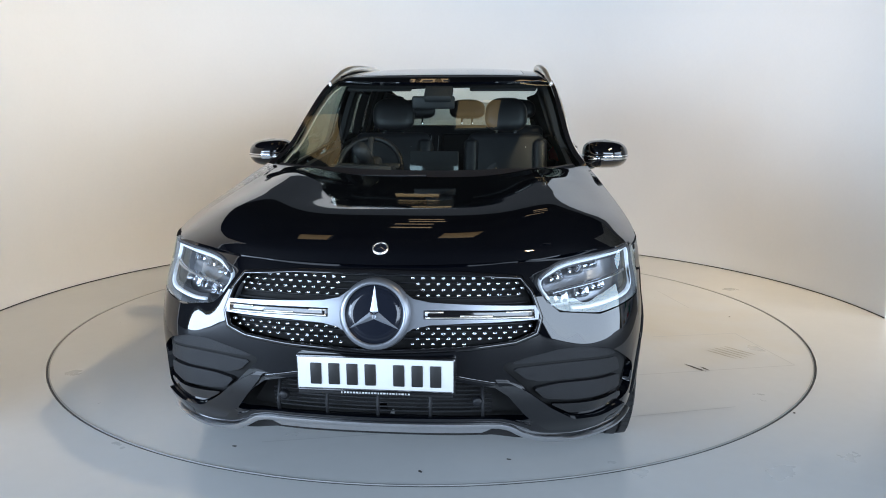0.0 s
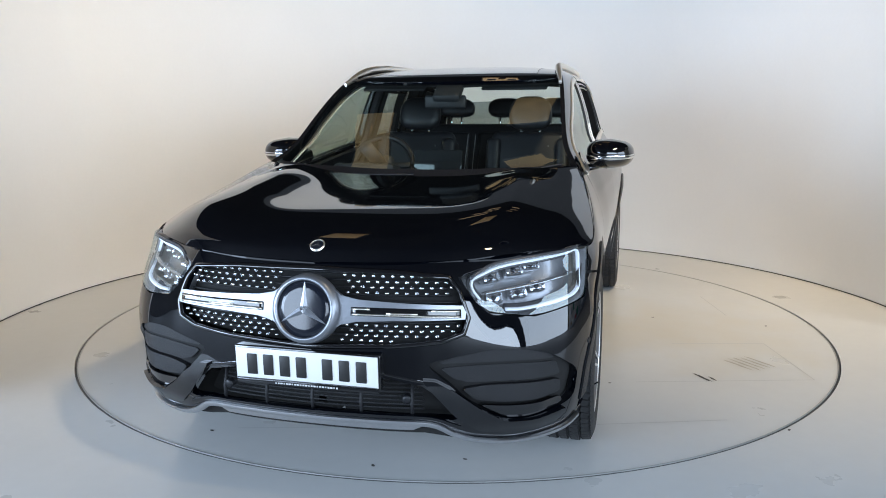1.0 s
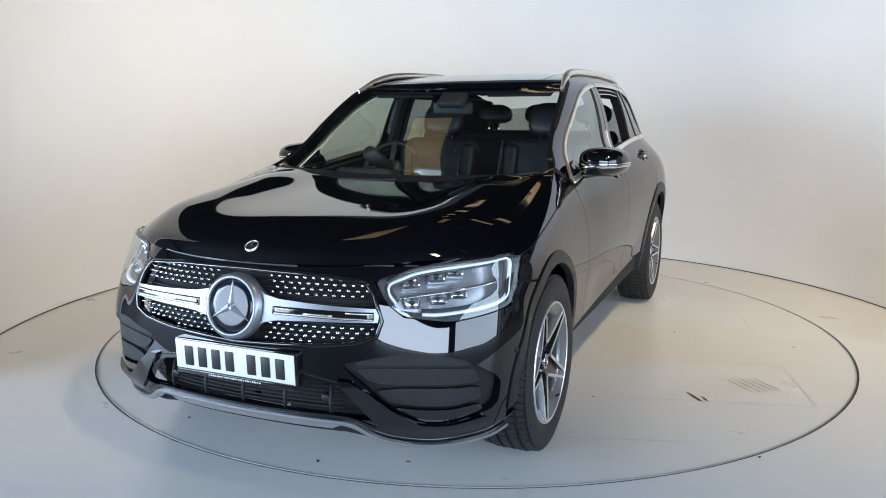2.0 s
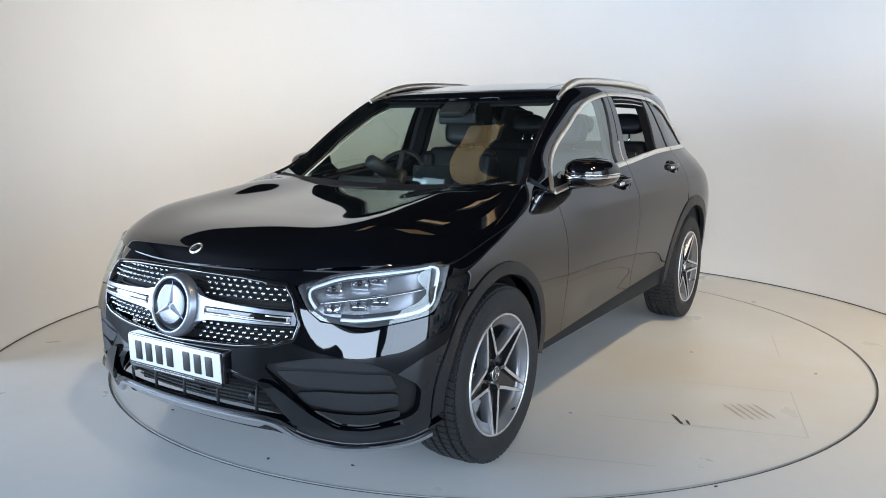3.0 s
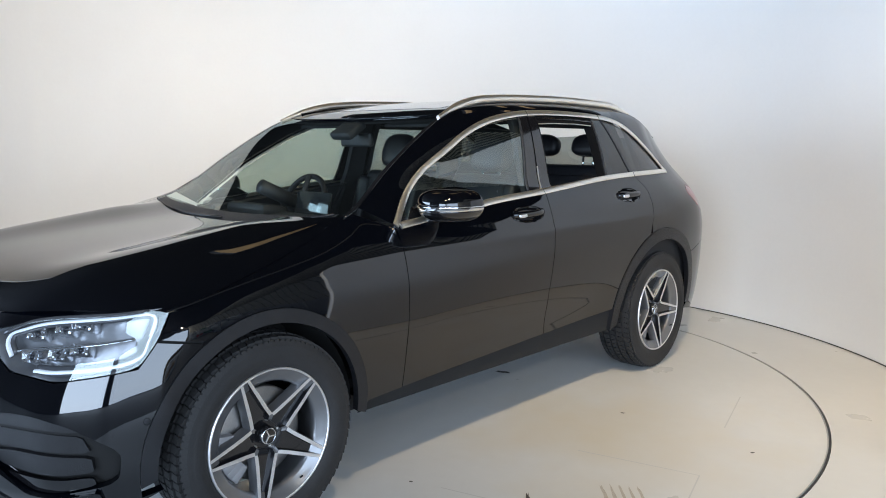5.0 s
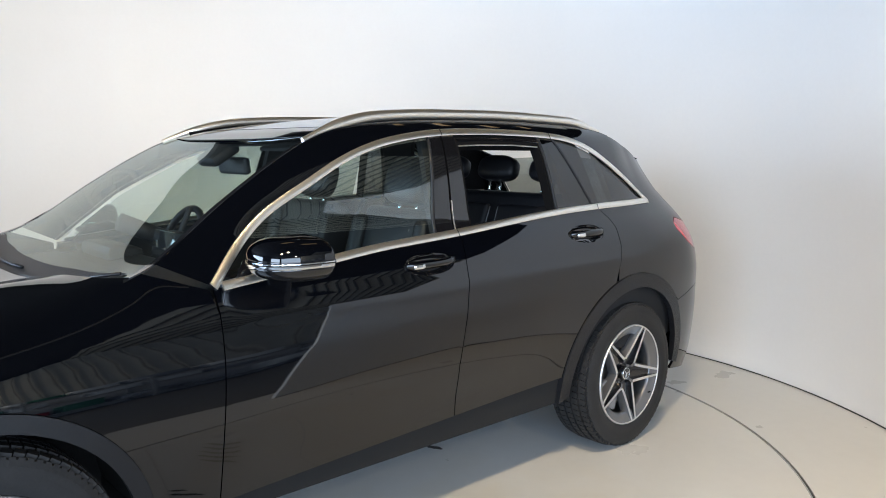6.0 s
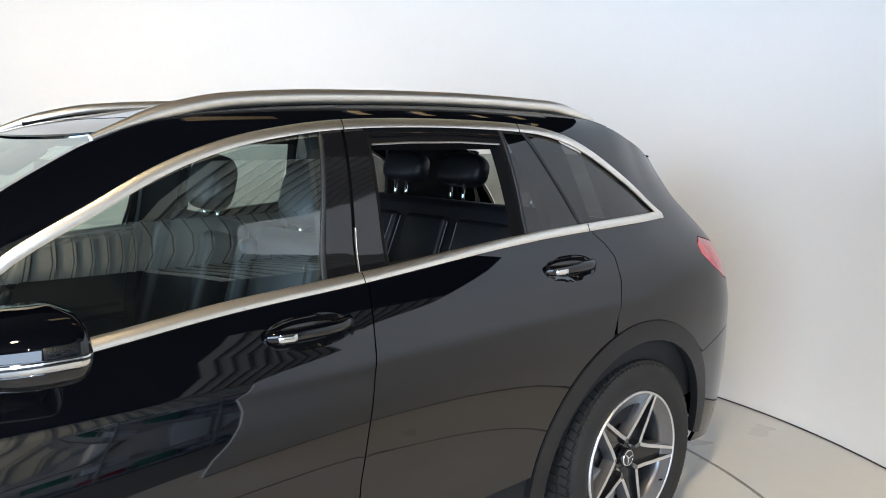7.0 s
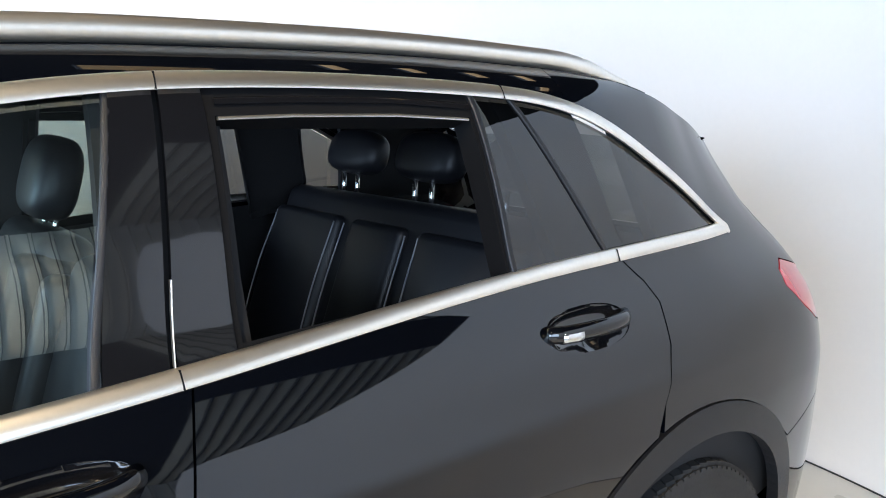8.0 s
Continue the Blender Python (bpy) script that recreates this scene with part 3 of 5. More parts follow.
floor_mark("scuff", blob(1.435, -.597, .075, .010, 127, 1), SCUFF, "black tyre scuff on the turntable paint")
floor_mark("scuff", blob(1.485, -.606, .034, .007, 122, 2), SCUFF, "black tyre scuff on the turntable paint")
floor_mark("scuff", blob(.29, .68, .05, .02, 20, 3), SCUFF, "dark smudge on the turntable paint")
for k in range(5):
    floor_mark("drip_stain", blob(1.636 + .031 * k, -.343 + .021 * k, .115, .008, -48, 10 + k), STAIN, "brown parallel drip stain on the turntable paint")
JOINT = material("paint_joint_line", (.53, .54, .53), .5)
for (x0, y0), (x1, y1) in (((1.1, -.745), (1.99, -.50)), ((1.99, -.50), (1.83, .10)), ((1.83, .10), (1.30, -.03)), ((-.6, -1.75), (.9, -1.35)), ((.9, -1.35), (1.5, -1.15)), ((1.55, 1.23), (1.68, .71))):
    dx, dy = x1 - x0, y1 - y0
    k = .003 / math.hypot(dx, dy)
    floor_mark("paint_joint", [(x0 - dy * k, y0 + dx * k), (x0 + dy * k, y0 - dx * k), (x1 + dy * k, y1 - dx * k), (x1 - dy * k, y1 + dx * k)], JOINT, "faint joint line in the turntable deck")
for k, (x, y) in enumerate(((.44, -1.81), (.97, -.79), (1.75, -1.2), (.1, -1.95), (-.7, -1.8), (1.2, .55), (1.9, .5))):
    floor_mark("speck", blob(x, y, .012, .007, 40 * k, 30 + k, 9), SCUFF, "small dark speck on the turntable paint")



# ---- the car ----
def skin(u, z, off=0.0):
    """The skin over the whole width: u below 0 is the right half."""
    p = skin_at(np.abs(u), z, off)
    return np.concatenate([np.where(np.asarray(u) < 0, -1, 1)[..., None] * p[..., :1], p[..., 1:]], -1)


def side(y, z, off=0.0):
    return skin_at(u_of_y(y), z, off)


def front(x, z, off=0.0):
    return skin(np.sign(x) * u_of_x(np.abs(x)), z, off)


fx = lambda *pts: [(float(u_of_x(x)), z) for x, z in pts]
fy = lambda *pts: [(float(u_of_y(y)), z) for y, z in pts]

# the edge between side and top, from the bonnet's corner to the tail
cant = pchip([(-1.86, .872), (-1.76, .89), (-1.57, .945), (-1.38, .995), (-1.185, 1.05), (-1.05, 1.095), (-.95, 1.125), (-.885, 1.15), (-.606, 1.334), (-.4, 1.46), (-.26, 1.53), (-.1, 1.578),
              (.1, 1.605), (.4, 1.622), (.8, 1.628), (1.25, 1.616), (1.5, 1.595), (1.65, 1.562), (1.85, 1.51), (2.1, 1.44)])
TRIM = [(-.72, 1.068), (-.61, 1.172), (-.47, 1.285), (-.285, 1.383), (-.152, 1.45), (-.01, 1.503), (.15, 1.54), (.39, 1.568), (.722, 1.574), (1.068, 1.561), (1.25, 1.533),
        (1.4, 1.478), (1.55, 1.402), (1.7, 1.316), (1.845, 1.222)]
BELT = [(-.69, 1.066), (-.344, 1.103), (-.036, 1.136), (.366, 1.163), (.9, 1.204), (1.3, 1.22), (1.845, 1.226)]
trim_up, belt = soft_curve(TRIM, .03), soft_curve(BELT, .03)
belt_z = pchip(BELT)
trim_z = pchip(TRIM)
ARCH_F, ARCH_R = -1.4365, 1.4365
ARCH_OUT = {ARCH_F: .474, ARCH_R: .525}
ARCH_IN = {ARCH_F: .424, ARCH_R: .455}

# centre line of the top: bonnet, windscreen, roof, each by the y of its edge
BONNET_C = [(-1.86, -2.225, .868), (-1.80, -2.195, .912), (-1.74, -2.125, .950), (-1.6, -1.95, .996), (-1.4, -1.70, 1.024), (-1.2, -1.42, 1.050), (-1.0, -1.16, 1.070), (-.95, -1.12, 1.073)]
SCREEN_C = [(-.98, -1.11, 1.04), (-.8, -.90, 1.165), (-.6, -.69, 1.298), (-.4, -.49, 1.42), (-.2, -.29, 1.527)]
ROOF_C = [(-.2, -.285, 1.537), (-.1, -.175, 1.571), (.05, 0, 1.604), (.25, .22, 1.634), (.5, .48, 1.652), (.8, .8, 1.657), (1.2, 1.2, 1.644), (1.5, 1.52, 1.618), (1.7, 1.78, 1.58)]


def topside(rows, power, ridge=0.0):
    """A surface across the car between the two edges, over a given centre line: by q, from -1 to 1 across, and the edge's y."""
    cy, cz = pchip([(r[0], r[1]) for r in rows]), pchip([(r[0], r[2]) for r in rows])

    def at(q, v, off=0.0):
        q, v = np.asarray(q, float), np.asarray(v, float)

        def raw(q, v):
            e = side(v, cant(v))
            k = np.clip(1 - np.abs(q) ** power, -.2, 1)
            bulge = ridge * np.exp(-(np.abs(np.abs(q) - .68) / .21) ** 1.7) * smooth(-1.9, -1.6, v) * (1 - .5 * smooth(-1.2, -.95, v))
            return np.stack([e[..., 0] * q, e[..., 1] + (cy(v) - e[..., 1]) * k, e[..., 2] + (cz(v) - e[..., 2]) * k + bulge], -1)
        p = raw(q, v)
        if np.any(off):
            n = np.cross(raw(q + .002, v) - raw(q - .002, v), raw(q, v + .002) - raw(q, v - .002))
            p = p + off * n / np.maximum(np.linalg.norm(n, axis=-1), 1e-12)[..., None]
        return p
    return at


bonnet_top, screen_top, roof_top = topside(BONNET_C, 2.8, .046), topside(SCREEN_C, 2.4), topside(ROOF_C, 2.8)


def grid_patch(surf, qs, vs, thick=.014, gap=0.0, off=0.0):
    return patch([(qs[0], vs[0]), (qs[1], vs[0]), (qs[1], vs[1]), (qs[0], vs[1])], surf, .045, thick, gap=gap, off=off)


car = thing("car", "glossy black sport utility car with one rear window open", "car")

# inner shell that darkens the joints
both("inner_shell", patch(fy((-1.9, .4), (-1.9, .8), (-1.6, .9), (-.75, 1.03), (1.95, 1.13), (2.1, .9), (1.98, .4)) +
     fy(*arc(ARCH_R, .49, -5, 185)) + fy(*arc(ARCH_F, .45, -5, 185)), skin, .08, 0, off=-.02), DARK, car)
for s in (1, -1):
    block("underbody", (.62, 4.0, .12), (s * .32, 0, .30), DARK, car)
block("underbody", (1.36, 1.75, .14), (0, 0, .33), DARK, car)

# front bumper
GRILLE = fx((0, .858), (.30, .853), (.494, .838), (.528, .79), (.551, .70), (.533, .645), (.46, .617), (.30, .601), (0, .588))
BUMPER_LOW = fx((0, .345), (.42, .335), (.55, .265), (.66, .225)) + fy((-1.98, .25), (-1.84, .31))
LAMP = fx((.527, .832), (.571, .75), (.61, .712), (.744, .69)) + fy((-1.9, .722), (-1.835, .80), (-1.80, .866), (-1.79, .884), (-1.845, .896)) + fx((.69, .868))
LAMP_SOFT = rounded(LAMP, .12, 2)
INTAKE = rounded(fx((.41, .546), (.50, .569), (.60, .588), (.70, .585), (.785, .558)) + fy((-1.955, .47), (-1.965, .37)) + fx((.74, .335), (.66, .335), (.55, .40), (.49, .47)))
MOUTH = fx((0, .515), (.27, .505), (.40, .478), (.45, .44), (.535, .34), (.5, .33), (.42, .335), (0, .345))


def halves(poly):
    """The left half of a polygon that starts and ends on the centre line, with its mirror image."""
    p = [q for q in poly]
    return p + [(-a, b) for a, b in p[::-1] if a > 1e-6]


bumper = fx((.494, .842), (.52, .838)) + LAMP[1:5] + fy((-1.84, .795), (-1.72, .775)) + fy(*arc(ARCH_F, ARCH_OUT[ARCH_F], 122, 188, 10)) + BUMPER_LOW[::-1]
bumper_poly = [(0, .5855)] + [(a, b) for a, b in GRILLE[::-1][1:-2]] + bumper
bumper_poly = halves([p for p in bumper_poly])
hole_l, hole_r = INTAKE, [(-a, b) for a, b in INTAKE]
mouth_poly = halves(MOUTH)
v, f, n = patch(bumper_poly, skin, .022, .03, holes=[hole_l, hole_r, inset(mouth_poly, .012)])
nose = halves(fx((0, .858), (.3, .853), (.494, .838), (.527, .83), (.60, .848), (.69, .868)) + fy((-1.845, .893), (-1.80, .88), (-1.805, .892)) + fx((.69, .89), (.5, .888), (.3, .895), (0, .90)))
nv, nf, nn = patch(nose, skin, .03, 0, off=-.012, gap=-.003)
mesh_part("nose_panel", nv, nf, PAINT, car, "", nn)
mesh_part("front_bumper", v, f, PAINT, car, "gloss black front bumper", n)

# front wings, doors, rear quarters
wing = fy((-1.79, .884), *[(y, float(cant(y)) - .002) for y in (-1.76, -1.67, -1.57, -1.47, -1.38, -1.28, -1.185, -1.1, -1.05, -.98, -.93)], (-.735, 1.06), (-.722, .985), (-.75, .65), (-.763, .388), (-.95, .378)) + \
    fy(*arc(ARCH_F, ARCH_OUT[ARCH_F], 0, 120, 24)) + fy((-1.72, .779), (-1.83, .799))


def over_edge(vfn, wide, flank):
    """Turns the shading of the wing and the bonnet over towards each other along their common edge, as a rounded shoulder does."""
    v, f, n = vfn
    out = []
    for p, q in zip(v, n):
        y = min(max(float(p[1]), -1.8), -.95)
        edge = side(y, cant(y))
        away = float(cant(y)) - p[2] if flank else edge[0] - abs(p[0])
        k = .75 * float(smooth(wide, 0, away)) * float(smooth(-1.95, -1.7, p[1])) * (1 - float(smooth(-1.05, -.9, p[1])))
        turn = np.array((.60 * np.sign(p[0]), -.10, .79))
        w = np.asarray(q) * (1 - k) + k * turn
        out.append(w / np.linalg.norm(w))
    return v, f, out


both("front_wing", over_edge(patch(wing, skin, .025), .12, True), PAINT, car)
HANDLES = [(.15, 1.058, .02), (1.138, 1.103, 0.0)]


def handle_oval(y, z, tilt, k=1.0):
    w = np.linspace(0, 2 * math.pi, 28, endpoint=False)
    a, b = .12 * k * np.sign(np.cos(w)) * np.abs(np.cos(w)) ** .8, .038 * k * np.sin(w)
    return fy(*[(y + p, z + q + tilt * p) for p, q in zip(a, b)])


door_f = fy((-.722, 1.062), (-.344, 1.094), (-.036, 1.127), (.36, 1.155), (.343, 1.09), (.306, .93), (.277, .79), (.254, .65), (.25, .43), (-.763, .389), (-.75, .65), (-.722, .985))
both("front_door", patch(door_f, skin, .03, holes=[handle_oval(*HANDLES[0])]), PAINT, car)
door_r = fy((.36, 1.156), (.898, 1.196), (1.31, 1.213), (1.36, 1.16), (1.38, 1.117), (1.36, 1.035), (1.30, .93)) + fy(*arc(ARCH_R, ARCH_OUT[ARCH_R], 109, 170, 12)) + \
    fy((.905, .456), (.25, .43), (.254, .65), (.277, .79), (.306, .93), (.343, 1.09))
both("rear_door", patch(door_r, skin, .03, holes=[handle_oval(*HANDLES[1])]), PAINT, car)
TAIL = fy((1.962, 1.07), (1.985, 1.105), (2.05, 1.125), (2.2, 1.09), (2.29, 1.03), (2.29, .95), (2.15, .948), (2.10, .962), (2.02, 1.01))
REAR_X = float(u_of_y(2.325))
rear_edge = [(float(u_of_y(2.325)), 1.12), (float(u_of_y(2.325)), 1.3), (float(u_of_y(2.325)), 1.45)]
quarter = fy((1.31, 1.213), (1.845, 1.222)) + fy(*[p for p in TRIM[::-1] if p[0] >= 1.1]) + fy((1.25, 1.616), (1.5, 1.595), (1.65, 1.562), (1.85, 1.51), (2.1, 1.44)) + rear_edge[::-1] + \
    [(REAR_X, .78)] + fy((2.05, .74), (1.86, .70)) + fy(*arc(ARCH_R, ARCH_OUT[ARCH_R], 46, 107, 14)) + fy((1.297, .93), (1.36, 1.035), (1.38, 1.117), (1.36, 1.16))
both("rear_quarter", patch(quarter, skin, .03, holes=[TAIL]), PAINT, car)
both("tail_lamp", patch(TAIL, skin, .03, .03, gap=.002), LAMPRED, car, "red rear lamp")
rear_bumper = fy(*arc(ARCH_R, ARCH_OUT[ARCH_R], 0, 44, 8)) + fy((1.86, .70), (2.05, .74)) + [(REAR_X, .78), (ARC[-1], .78), (ARC[-1], .25)] + fy((2.2, .25), (1.9, .3))
both("rear_bumper", patch(rear_bumper, skin, .05), PAINT, car)
both("tailgate", patch([(REAR_X, .78), (ARC[-1], .78), (ARC[-1], 1.10), (rear_edge[0][0], 1.10)], skin, .05), PAINT, car)
screen_u = rear_edge[0][0]
screen = [(screen_u + .06, 1.13), (ARC[-1], 1.13), (ARC[-1], 1.455), (screen_u + .12, 1.43)]
for ob in both("rear_screen", patch(screen, skin, .05, 0, gap=0), REARGLASS, car, "tinted rear window"):
    ob.visible_shadow = False
both("tailgate_frame", patch([(screen_u - .01, 1.09), (ARC[-1], 1.09), (ARC[-1], 1.128), (screen_u + .06, 1.13), (screen_u + .11, 1.38), (screen_u + .01, 1.38)], skin, .04, .02, off=-.008, gap=0), GLOSSBLACK, car)
both("boot_lining", patch(fy((.98, .5), (.98, 1.18), (1.3, 1.20), (1.9, 1.2), (2.15, 1.13), (2.15, .5)), skin, .08, 0, off=-.05), TRIMCLOTH, car)

# pillars beside the windscreen, and the rail over the doors
pillar = fy(*TRIM[:11]) + fy(*[(y, float(cant(y))) for y in (1.25, 1.05, .8, .6, .4, .2, 0, -.1, -.2, -.3, -.4, -.5, -.6, -.75, -.885)])


def rounded_over(vfn):
    """Turns the shading of a side panel over towards the top along its upper edge, as a rounded pillar does."""
    v, f, n = vfn
    out = []
    for p, q in zip(v, n):
        y = min(max(float(p[1]), -.88), 1.4)
        low, high = max(float(trim_z(max(y, -.72))), 1.06), float(cant(y))
        k = float(smooth(0, 1, (p[2] - low) / max(high - low, .02)))
        rise = pchip([(-.9, .25), (-.5, .2), (-.1, .1), (.6, 0), (1.4, -.1)])(y)
        top = np.array((.45, -rise, .75))
        w = np.asarray(q) * (1 - .45 * k) + .45 * k * top / np.linalg.norm(top)
        out.append(w / np.linalg.norm(w))
    return v, f, out


both("roof_side", rounded_over(patch(pillar, skin, .016, 0, gap=0)), PAINT, car)

# bonnet, windscreen, roof
v, f, n = over_edge(patch([(-1, -1.80), (-.62, -1.845), (0, -1.86), (.62, -1.845), (1, -1.80), (1, -.965), (-1, -.965)], bonnet_top, .03, .014, gap=.003), .16, False)
mesh_part("bonnet", v, f, PAINT, car, "gloss black bonnet with two soft ridges", n)
v, f, n = grid_patch(screen_top, (-.972, .972), (-.97, -.205), 0, 0)
ws = mesh_part("windscreen", v, f, WINDOW, car, "clear greenish windscreen", n)
ws.visible_shadow = False
for s in (1, -1):
    v, f, n = grid_patch(screen_top, (s * .984 - .016, s * .984 + .016), (-.97, -.205), .006, 0, .001)
    mesh_part("screen_pillar", v, f, GLOSSBLACK, car, "", n)
v, f, n = grid_patch(roof_top, (-1, 1), (-.2, -.06), .02, 0)
mesh_part("roof_header", v, f, PAINT, car, "", n)
v, f, n = grid_patch(roof_top, (-.78, .78), (-.055, 1.05), .02, 0, .001)
mesh_part("glass_roof", v, f, GLOSSBLACK, car, "dark glass roof panel", n)
v, f, n = patch([(-1, -.055), (1, -.055), (1, 1.62), (.5, 1.68), (-.5, 1.68), (-1, 1.62)], roof_top, .045, .02, holes=[[(-.785, -.05), (.785, -.05), (.785, 1.055), (-.785, 1.055)]], gap=0)
mesh_part("roof", v, f, PAINT, car, "gloss black roof", n)

# side glass
a, b = both("front_window", patch(fy((-.66, 1.09), (-.3, 1.115), (.23, 1.16), (.317, 1.558), (.15, 1.53), (-.01, 1.492), (-.152, 1.438), (-.285, 1.371), (-.46, 1.275), (-.6, 1.165)), skin, .04, 0, off=-.012), SIDEGLASS, car, "clear greenish front door glass")
c, d = both("quarter_window", patch(fy((1.285, 1.232), (1.79, 1.238), (1.7, 1.3), (1.55, 1.388), (1.4, 1.462), (1.25, 1.518), (1.09, 1.547)), skin, .04, 0, off=-.008), PRIVACY, car, "dark privacy quarter glass")
for ob in (a, b, c, d):
    ob.visible_shadow = False
# the right rear window stays shut
v, f, n = mirrored(patch(fy((.44, 1.18), (.96, 1.215), (.985, 1.55), (.48, 1.55)), skin, .05, 0, off=-.012))
mesh_part("rear_window", v, f, REARGLASS, car, "rear door glass", n).visible_shadow = False
both("pillar_cover", patch(fy((.245, 1.165), (.338, 1.172), (.381, 1.562), (.317, 1.559)), skin, .03, .012, off=-.004), GLOSSBLACK, car, "gloss black pillar cover")
# light caught along the rear door's edge, built as a bright ribbon
plain_both("door_edge_glint", ribbon([(float(u_of_y(y)), z) for y, z in ((.3415, 1.176), (.347, 1.21), (.352, 1.25), (.357, 1.29))], skin, .0026, .003), SATIN, car, "bright strip for light caught on the rear door edge")
both("pillar_cover", patch(fy((.345, 1.172), (.437, 1.18), (.454, 1.562), (.387, 1.562)), skin, .03, .012, off=-.004), GLOSSBLACK, car, "gloss black pillar cover")
for ob in both("fixed_window", patch(fy((1.004, 1.216), (1.27, 1.23), (1.077, 1.548), (.984, 1.556)), skin, .03, 0, off=-.006), PRIVACY, car, "dark privacy fixed rear door glass"):
    ob.visible_shadow = False

# bright trim round the side glass
plain_both("window_trim", ribbon([(float(u_of_y(y)), z) for y, z in trim_up], skin, .027, .007), SATIN, car, "satin aluminium window trim")
plain_both("belt_trim", ribbon([(float(u_of_y(y)), z) for y, z in belt], skin, .026, .007), SATIN, car, "satin aluminium belt trim")

# wheel-arch cladding and sills
for cy in (ARCH_F, ARCH_R):
    ring = arc(cy, ARCH_IN[cy], -2, 182, 40) + arc(cy, ARCH_OUT[cy], 184, -4, 40)
    both("arch_cladding", patch(fy(*ring), skin, .03, .03, off=.006, gap=0), PLASTIC, car, "matt black wheel-arch cladding")
    for s in (1, -1):
        w, fc = [], []
        for k, (y, z) in enumerate(arc(cy, ARCH_IN[cy] + .02, 2, 178, 24)):
            w += [(s * .52, y, z), (s * .83, y, z)]
            if k:
                fc.append((2 * k - 2, 2 * k - 1, 2 * k + 1, 2 * k))
        k = len(w)
        w += [(s * .52, y, z) for y, z in arc(cy, ARCH_IN[cy] + .02, 2, 178, 24)]
        fc.append(tuple(range(k, len(w))))
        mesh_part("wheel_well", w, fc, DARK, car)
both("sill", patch(fy((-.97, .378), (.25, .43), (.92, .456), (.90, .436), (.25, .408), (-.94, .356)), skin, .04, .10, off=-.035), PAINT, car, "gloss black sill")


# ---- wheels ----
def build_wheel():
    """One wheel about the x axis, its outer face to +x."""
    wheel = thing("wheel", "", "")
    prof = [(.252, -.10), (.262, -.112), (.29, -.121), (.325, -.121), (.35, -.112), (.356, -.095), (.3625, -.05), (.3635, 0), (.3625, .05), (.356, .095), (.35, .112),
            (.325, .1205), (.318, .1195), (.312, .1215), (.29, .1215), (.262, .113), (.25, .10)]
    tyre = mesh_part("tyre", *lathe(prof, sides=96), TYRE, wheel, "black road tyre")
    tyre.data.set_sharp_from_angle(angle=radians(50))
    blocks = bmesh.new()
    for k in range(72):
        a = 2 * math.pi * k / 72
        for x, w, skew in ((-.088, .03, .25), (-.045, .034, .12), (0, .03, 0), (.045, .034, -.12), (.088, .03, -.25)):
            turn = Matrix.Rotation(a + (.01 if x > .02 else 0), 3, "X")
            r = .3665 if abs(x) < .06 else .361
            box_bm(blocks, (w, .0265, .012), turn @ Vector((x, 0, r)), Matrix.Rotation(a, 3, "X") @ Matrix.Rotation((.12 if abs(x) > .06 else 0) * (1 if x > 0 else -1), 3, "Y") @ Matrix.Rotation(skew, 3, "Z"))
    for k in range(96):
        a = 2 * math.pi * k / 96
        t = Matrix.Rotation(a, 3, "X")
        box_bm(blocks, (.007, .0165, .024), t @ Vector((.1105, 0, .3435)), t @ Matrix.Rotation(-.34, 3, "Y"))
    part("tread", blocks, TYRE, wheel, "siped tread blocks", flat=True)
    mesh_part("rim", *lathe([(.2515, .112), (.2455, .112), (.241, .107), (.212, .094), (.203, .088), (.202, .07), (.222, .03), (.226, -.09), (.25, -.1)], sides=72), RIMGREY, wheel, "dark grey alloy rim")
    mesh_part("rim_flange", *lathe([(.2555, .107), (.2545, .115), (.2485, .1155), (.2465, .110)], sides=72), RIMCUT, wheel, "machined rim flange")
    arm = [(.050, .034, .080), (.066, .0435, .086), (.078, .0405, .088), (.105, .0352, .092), (.15, .0287, .099), (.2, .0215, .105), (.2465, .0150, .111)]
    widths = [.0068, .0078, .008, .008, .0078, .0072, .0066]
    for k in range(5):
        m = Matrix.Rotation(2 * math.pi * k / 5, 4, "X")
        v, f = [], []
        for (r, c, x), w in zip(arm, widths):
            for y, dx in ((-c - w - .004, -.045), (-c - w, -.002), (-c - w + .001, 0), (-c + w - .001, 0), (-c + w + .002, -.018), (c - w - .002, -.018), (c - w + .001, 0), (c + w - .001, 0), (c + w, -.002), (c + w + .004, -.045)):
                v.append(m @ Vector((x + dx, y, r)))
        for j in range(len(arm) - 1):
            for i in range(9):
                q = j * 10 + i
                f.append((q, q + 10, q + 11, q + 1))
        f += [tuple(range(10)), tuple(range(len(v) - 1, len(v) - 11, -1))]
        sp = mesh_part("spoke", v, f, RIMGREY, wheel)
        sp.data.materials.append(SPOKEDARK)
        for q in sp.data.polygons:
            if q.index < 9 * (len(arm) - 1) and q.index % 9 in (3, 4, 5):
                q.material_index = 1
        sp.data.set_sharp_from_angle(angle=radians(30))
        for s in (1, -1):
            v, f = [], []
            for (r, c, x), w in zip(arm[1:], widths[1:]):
                w -= .0012
                for dy, dx in ((-w, 0), (-w, .0016), (w, .0016), (w, 0)):
                    v.append(m @ Vector((x + dx, s * c + dy, r)))
            for j in range(len(arm) - 2):
                for i in range(3):
                    q = j * 4 + i
                    f.append((q, q + 1, q + 5, q + 4))
            mesh_part("machined_edge", v, f, RIMCUT, sp, flat=True)
    mesh_part("hub", *lathe([(0, .05), (.03, .052), (.055, .056), (.07, .056), (.078, .04), (.085, 0)], sides=40), SPOKEDARK, wheel)
